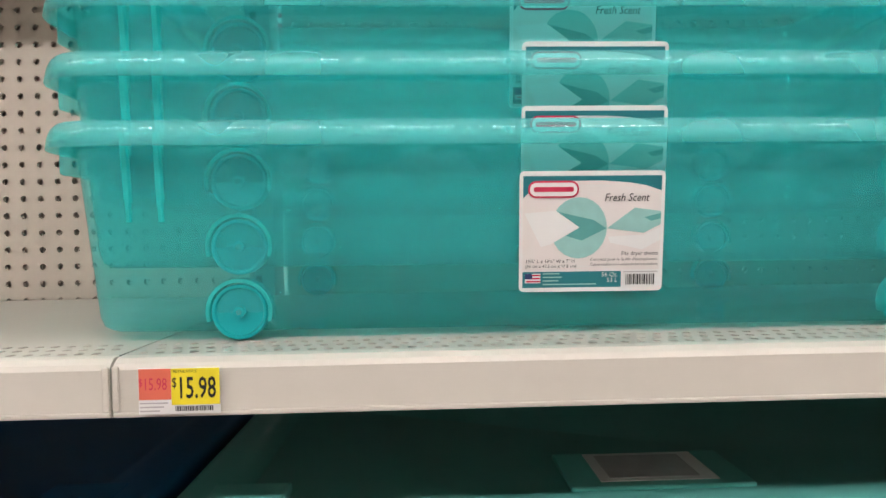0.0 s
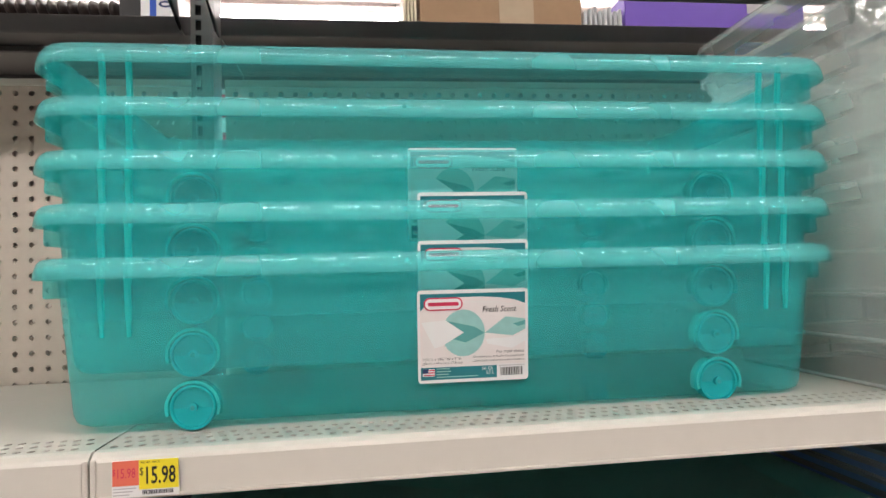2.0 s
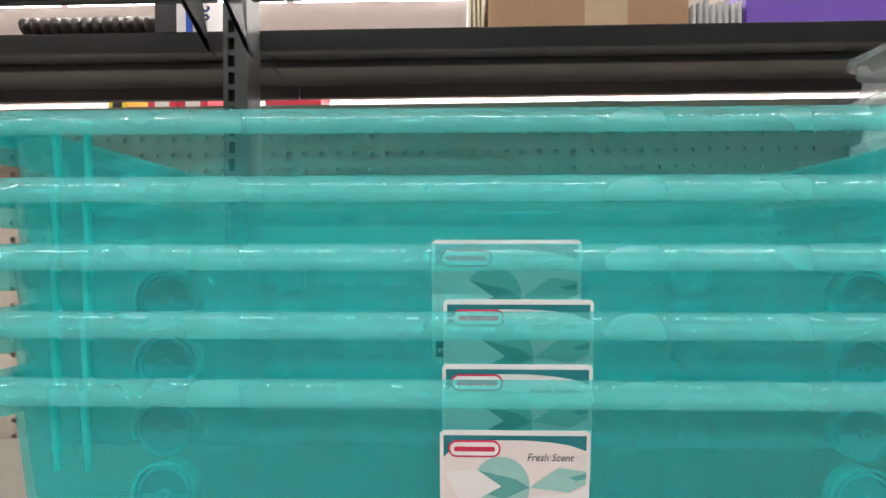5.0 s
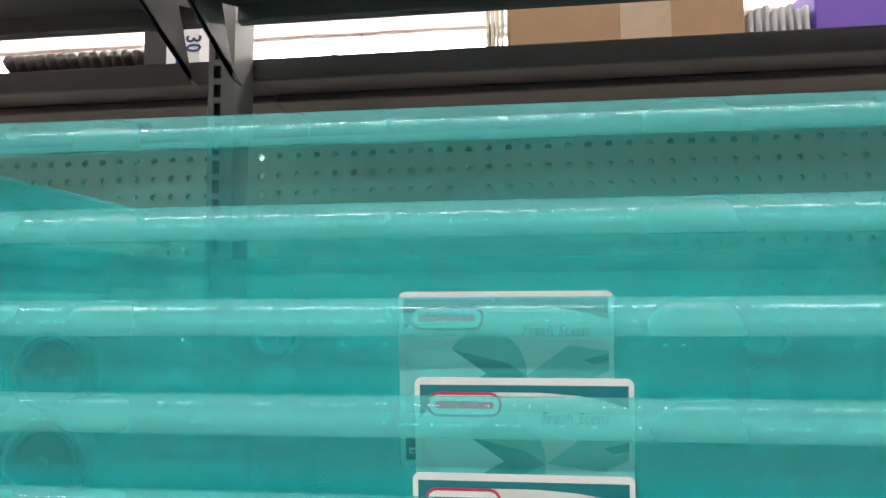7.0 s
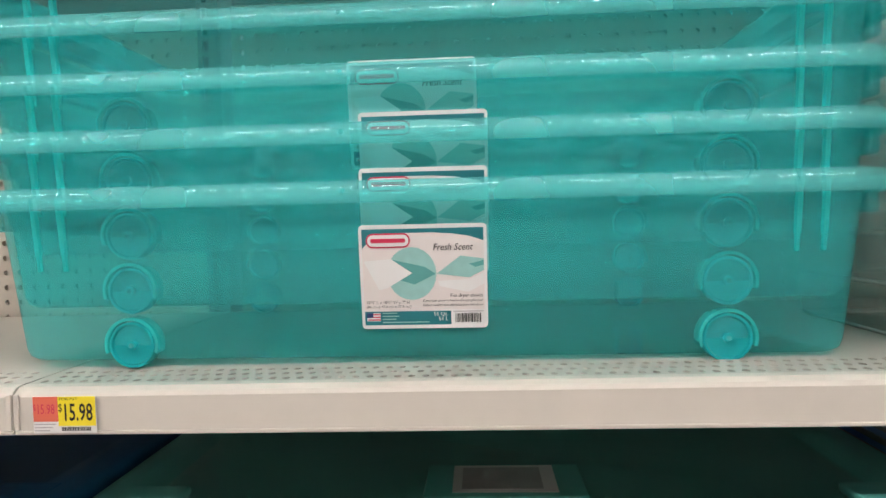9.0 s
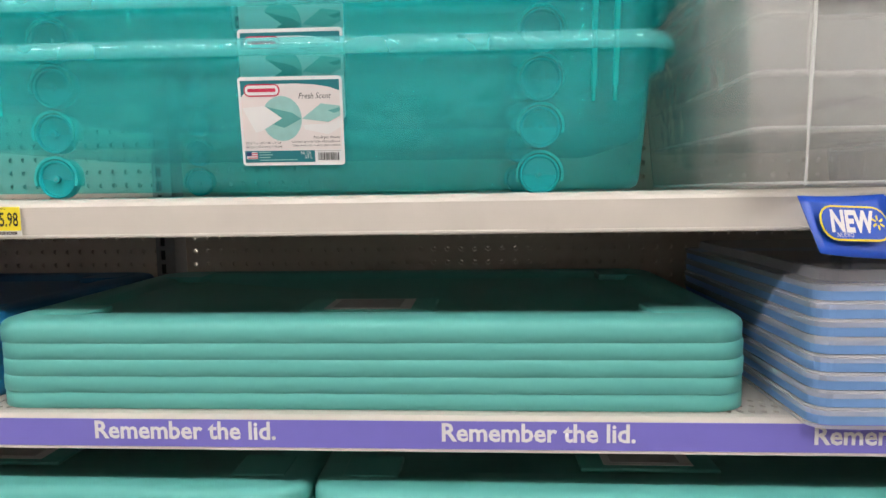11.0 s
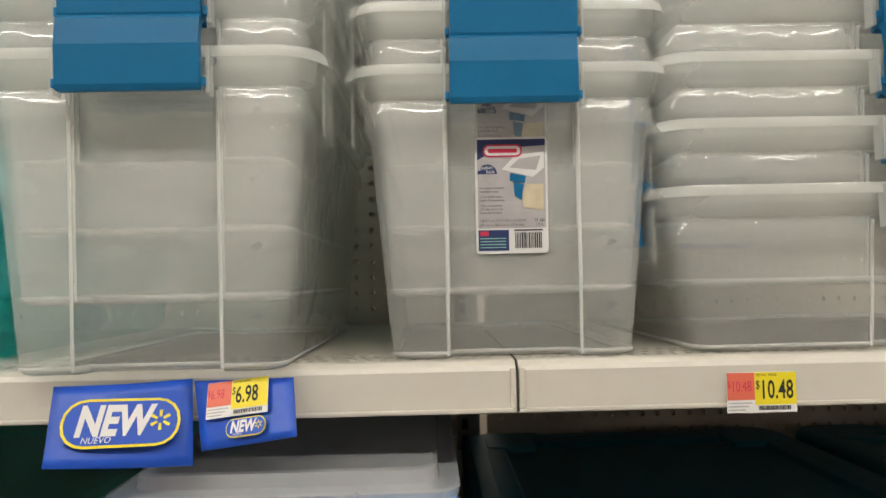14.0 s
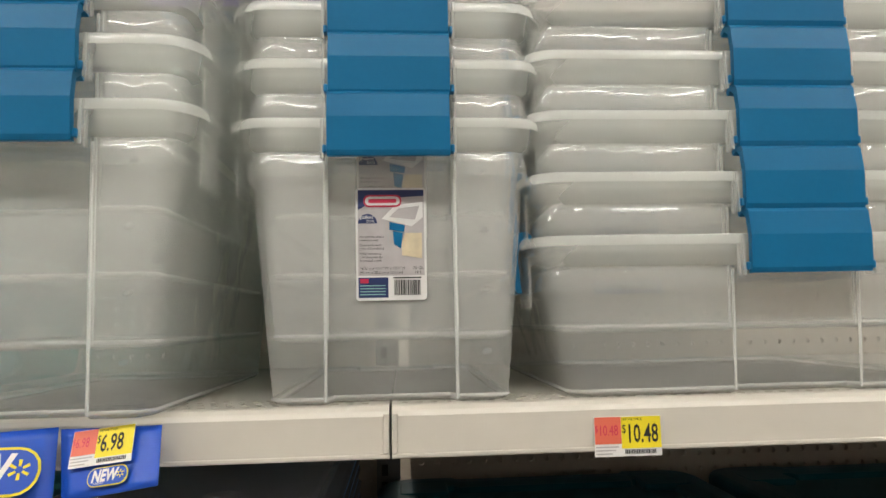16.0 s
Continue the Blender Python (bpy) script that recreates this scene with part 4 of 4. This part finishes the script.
card(vs, "front_panel", sign, bow=0.003)
new_badge(sign, vs, 0.005, 1.0)
vs2 = [(0.984, -0.010, 0.991), (1.064, -0.016, 0.993), (1.072, -0.042, 0.953), (0.996, -0.028, 0.940)]
card(vs2, "side_panel", sign, bow=0.0015)
low = [tuple(Vector(vs2[0]).lerp(Vector(vs2[3]), 0.52)), tuple(Vector(vs2[1]).lerp(Vector(vs2[2]), 0.48)), vs2[2], vs2[3]]
new_badge(sign, low, 0.003, 0.40)
tag_m = on_card(vs2, 0.0035) @ pose(-0.032, 0, 0.0235, 0, -2, 0) @ Matrix.Scale(0.86, 4)
tag = price_tag(0, 0, "6.98", m=tag_m)

# ---- goods on the overhead shelves ----
b = thing("cardboard_box", "brown cardboard carton with clear tape on the overhead shelf", "box")
part("carton", box(0.372, 0.70, 0.57, 0.78, FAR_TOP + 0.003, FAR_TOP + 0.10, 0.003), M_CARD, b)
part("tape", box(0.53, 0.60, 0.5685, 0.5699, FAR_TOP + 0.004, FAR_TOP + 0.09), M_TAPE, b)
b = thing("paper_bundle", "cream paper bundle on the overhead shelf", "paper")
for k in range(4):
    part("sheet", box(0.340 + k * 0.007, 0.345 + k * 0.007, 0.575, 0.76, FAR_TOP + 0.003, FAR_TOP + 0.09, 0.001), M_CREAM, b)
b = thing("hanger_bundle", "grey plastic hangers bundled beside a carton", "hangers")
for k in range(8):
    part("hanger", box(0.705 + k * 0.0105, 0.712 + k * 0.0105, 0.57, 0.75, FAR_TOP + 0.003, FAR_TOP + 0.045 + 0.004 * (k % 3), 0.003), M_GREYPL, b)
b = thing("purple_box", "purple printed carton on the overhead shelf", "box")
part("carton", box(0.792, 1.19, 0.57, 0.78, FAR_TOP + 0.003, FAR_TOP + 0.08, 0.002), M_PURP, b)
part("print_panel", box(1.06, 1.15, 0.5685, 0.5699, FAR_TOP + 0.045, FAR_TOP + 0.07), M_GREYP, b)
b = thing("hanger_pack", "brown plastic hanger pack with white 30 pack card", "hangers")
for k in range(13):
    bm = bmesh.new()
    bmesh.ops.create_uvsphere(bm, u_segments=10, v_segments=8, radius=1, matrix=Matrix.Translation((-0.402 + k * 0.0175, 0.60, FAR_TOP + 0.024)) @ Matrix.Diagonal((0.0095, 0.05, 0.0205, 1)))
    part("hanger", bm, M_COIL, b, smooth=True)
part("wrap", box(-0.178, -0.142, 0.56, 0.66, FAR_TOP + 0.003, FAR_TOP + 0.07), M_BLACK, b)
c30 = part("card", box(-0.140, -0.088, 0.556, 0.66, FAR_TOP + 0.003, FAR_TOP + 0.08), M_WHITE, b)
part("blue_band", box(-0.124, -0.113, 0.5545, 0.5558, FAR_TOP + 0.004, FAR_TOP + 0.06), M_SIGN, c30)
tx = words("lettering", "30", 0.034, M_NAVY, c30, 0, 0, 0, "LEFT", 0.8, bold=0.0006)
tx.matrix_basis = pose(-0.108, 0.5545, FAR_TOP + 0.050, 0, 90, 0)

# next aisle's shelving and the boxes on it
b = thing("far_shelf", "low almond shelving across the next aisle", "shelving")
part("body", box(-4, 6, 2.3, 2.9, 0.0, 1.72), M_SHELF, b)
part("top", box(-4, 6, 2.28, 2.92, 1.722, 1.75, 0.004), M_SHELF, b)


def carton(x0, x1, z0, h, mat, label, y0=2.35, print_mat=None):
    g = thing("carton", label, "box", "cartons on the far shelf")
    part("body", box(x0, x1, y0, y0 + 0.2, z0, z0 + h, 0.003), mat, g)
    part("print", box(x0 + (x1 - x0) * 0.25, x0 + (x1 - x0) * 0.75, y0 - 0.0015, y0 - 0.0002, z0 + h * 0.45, z0 + h * 0.72), print_mat or M_WHITE, g)
    return g


carton(-1.29, -1.205, 1.75, 0.345, M_YEL, "small yellow carton on top of the far shelving", print_mat=M_BLACK)
carton(-1.106, -0.971, 1.75, 0.367, M_REDBOX, "red printed carton on top of the far shelving")
carton(-0.964, -0.827, 1.75, 0.337, M_REDBOX, "red printed carton on top of the far shelving")
for x0, x1 in ((-0.562, -0.441), (-0.437, -0.304)):
    carton(x0, x1, 1.75, 0.255, M_REDBOX, "red printed carton stacked on the far shelving")
    carton(x0, x1, 2.007, 0.085, M_REDBOX, "red printed carton stacked on the far shelving")
carton(0.85, 1.07, 1.75, 0.205, M_NAVY, "dark blue bin on top of the far shelving", print_mat=M_NAVY)
carton(1.95, 2.20, 1.75, 0.19, M_NAVY, "dark blue bin on top of the far shelving", print_mat=M_NAVY)
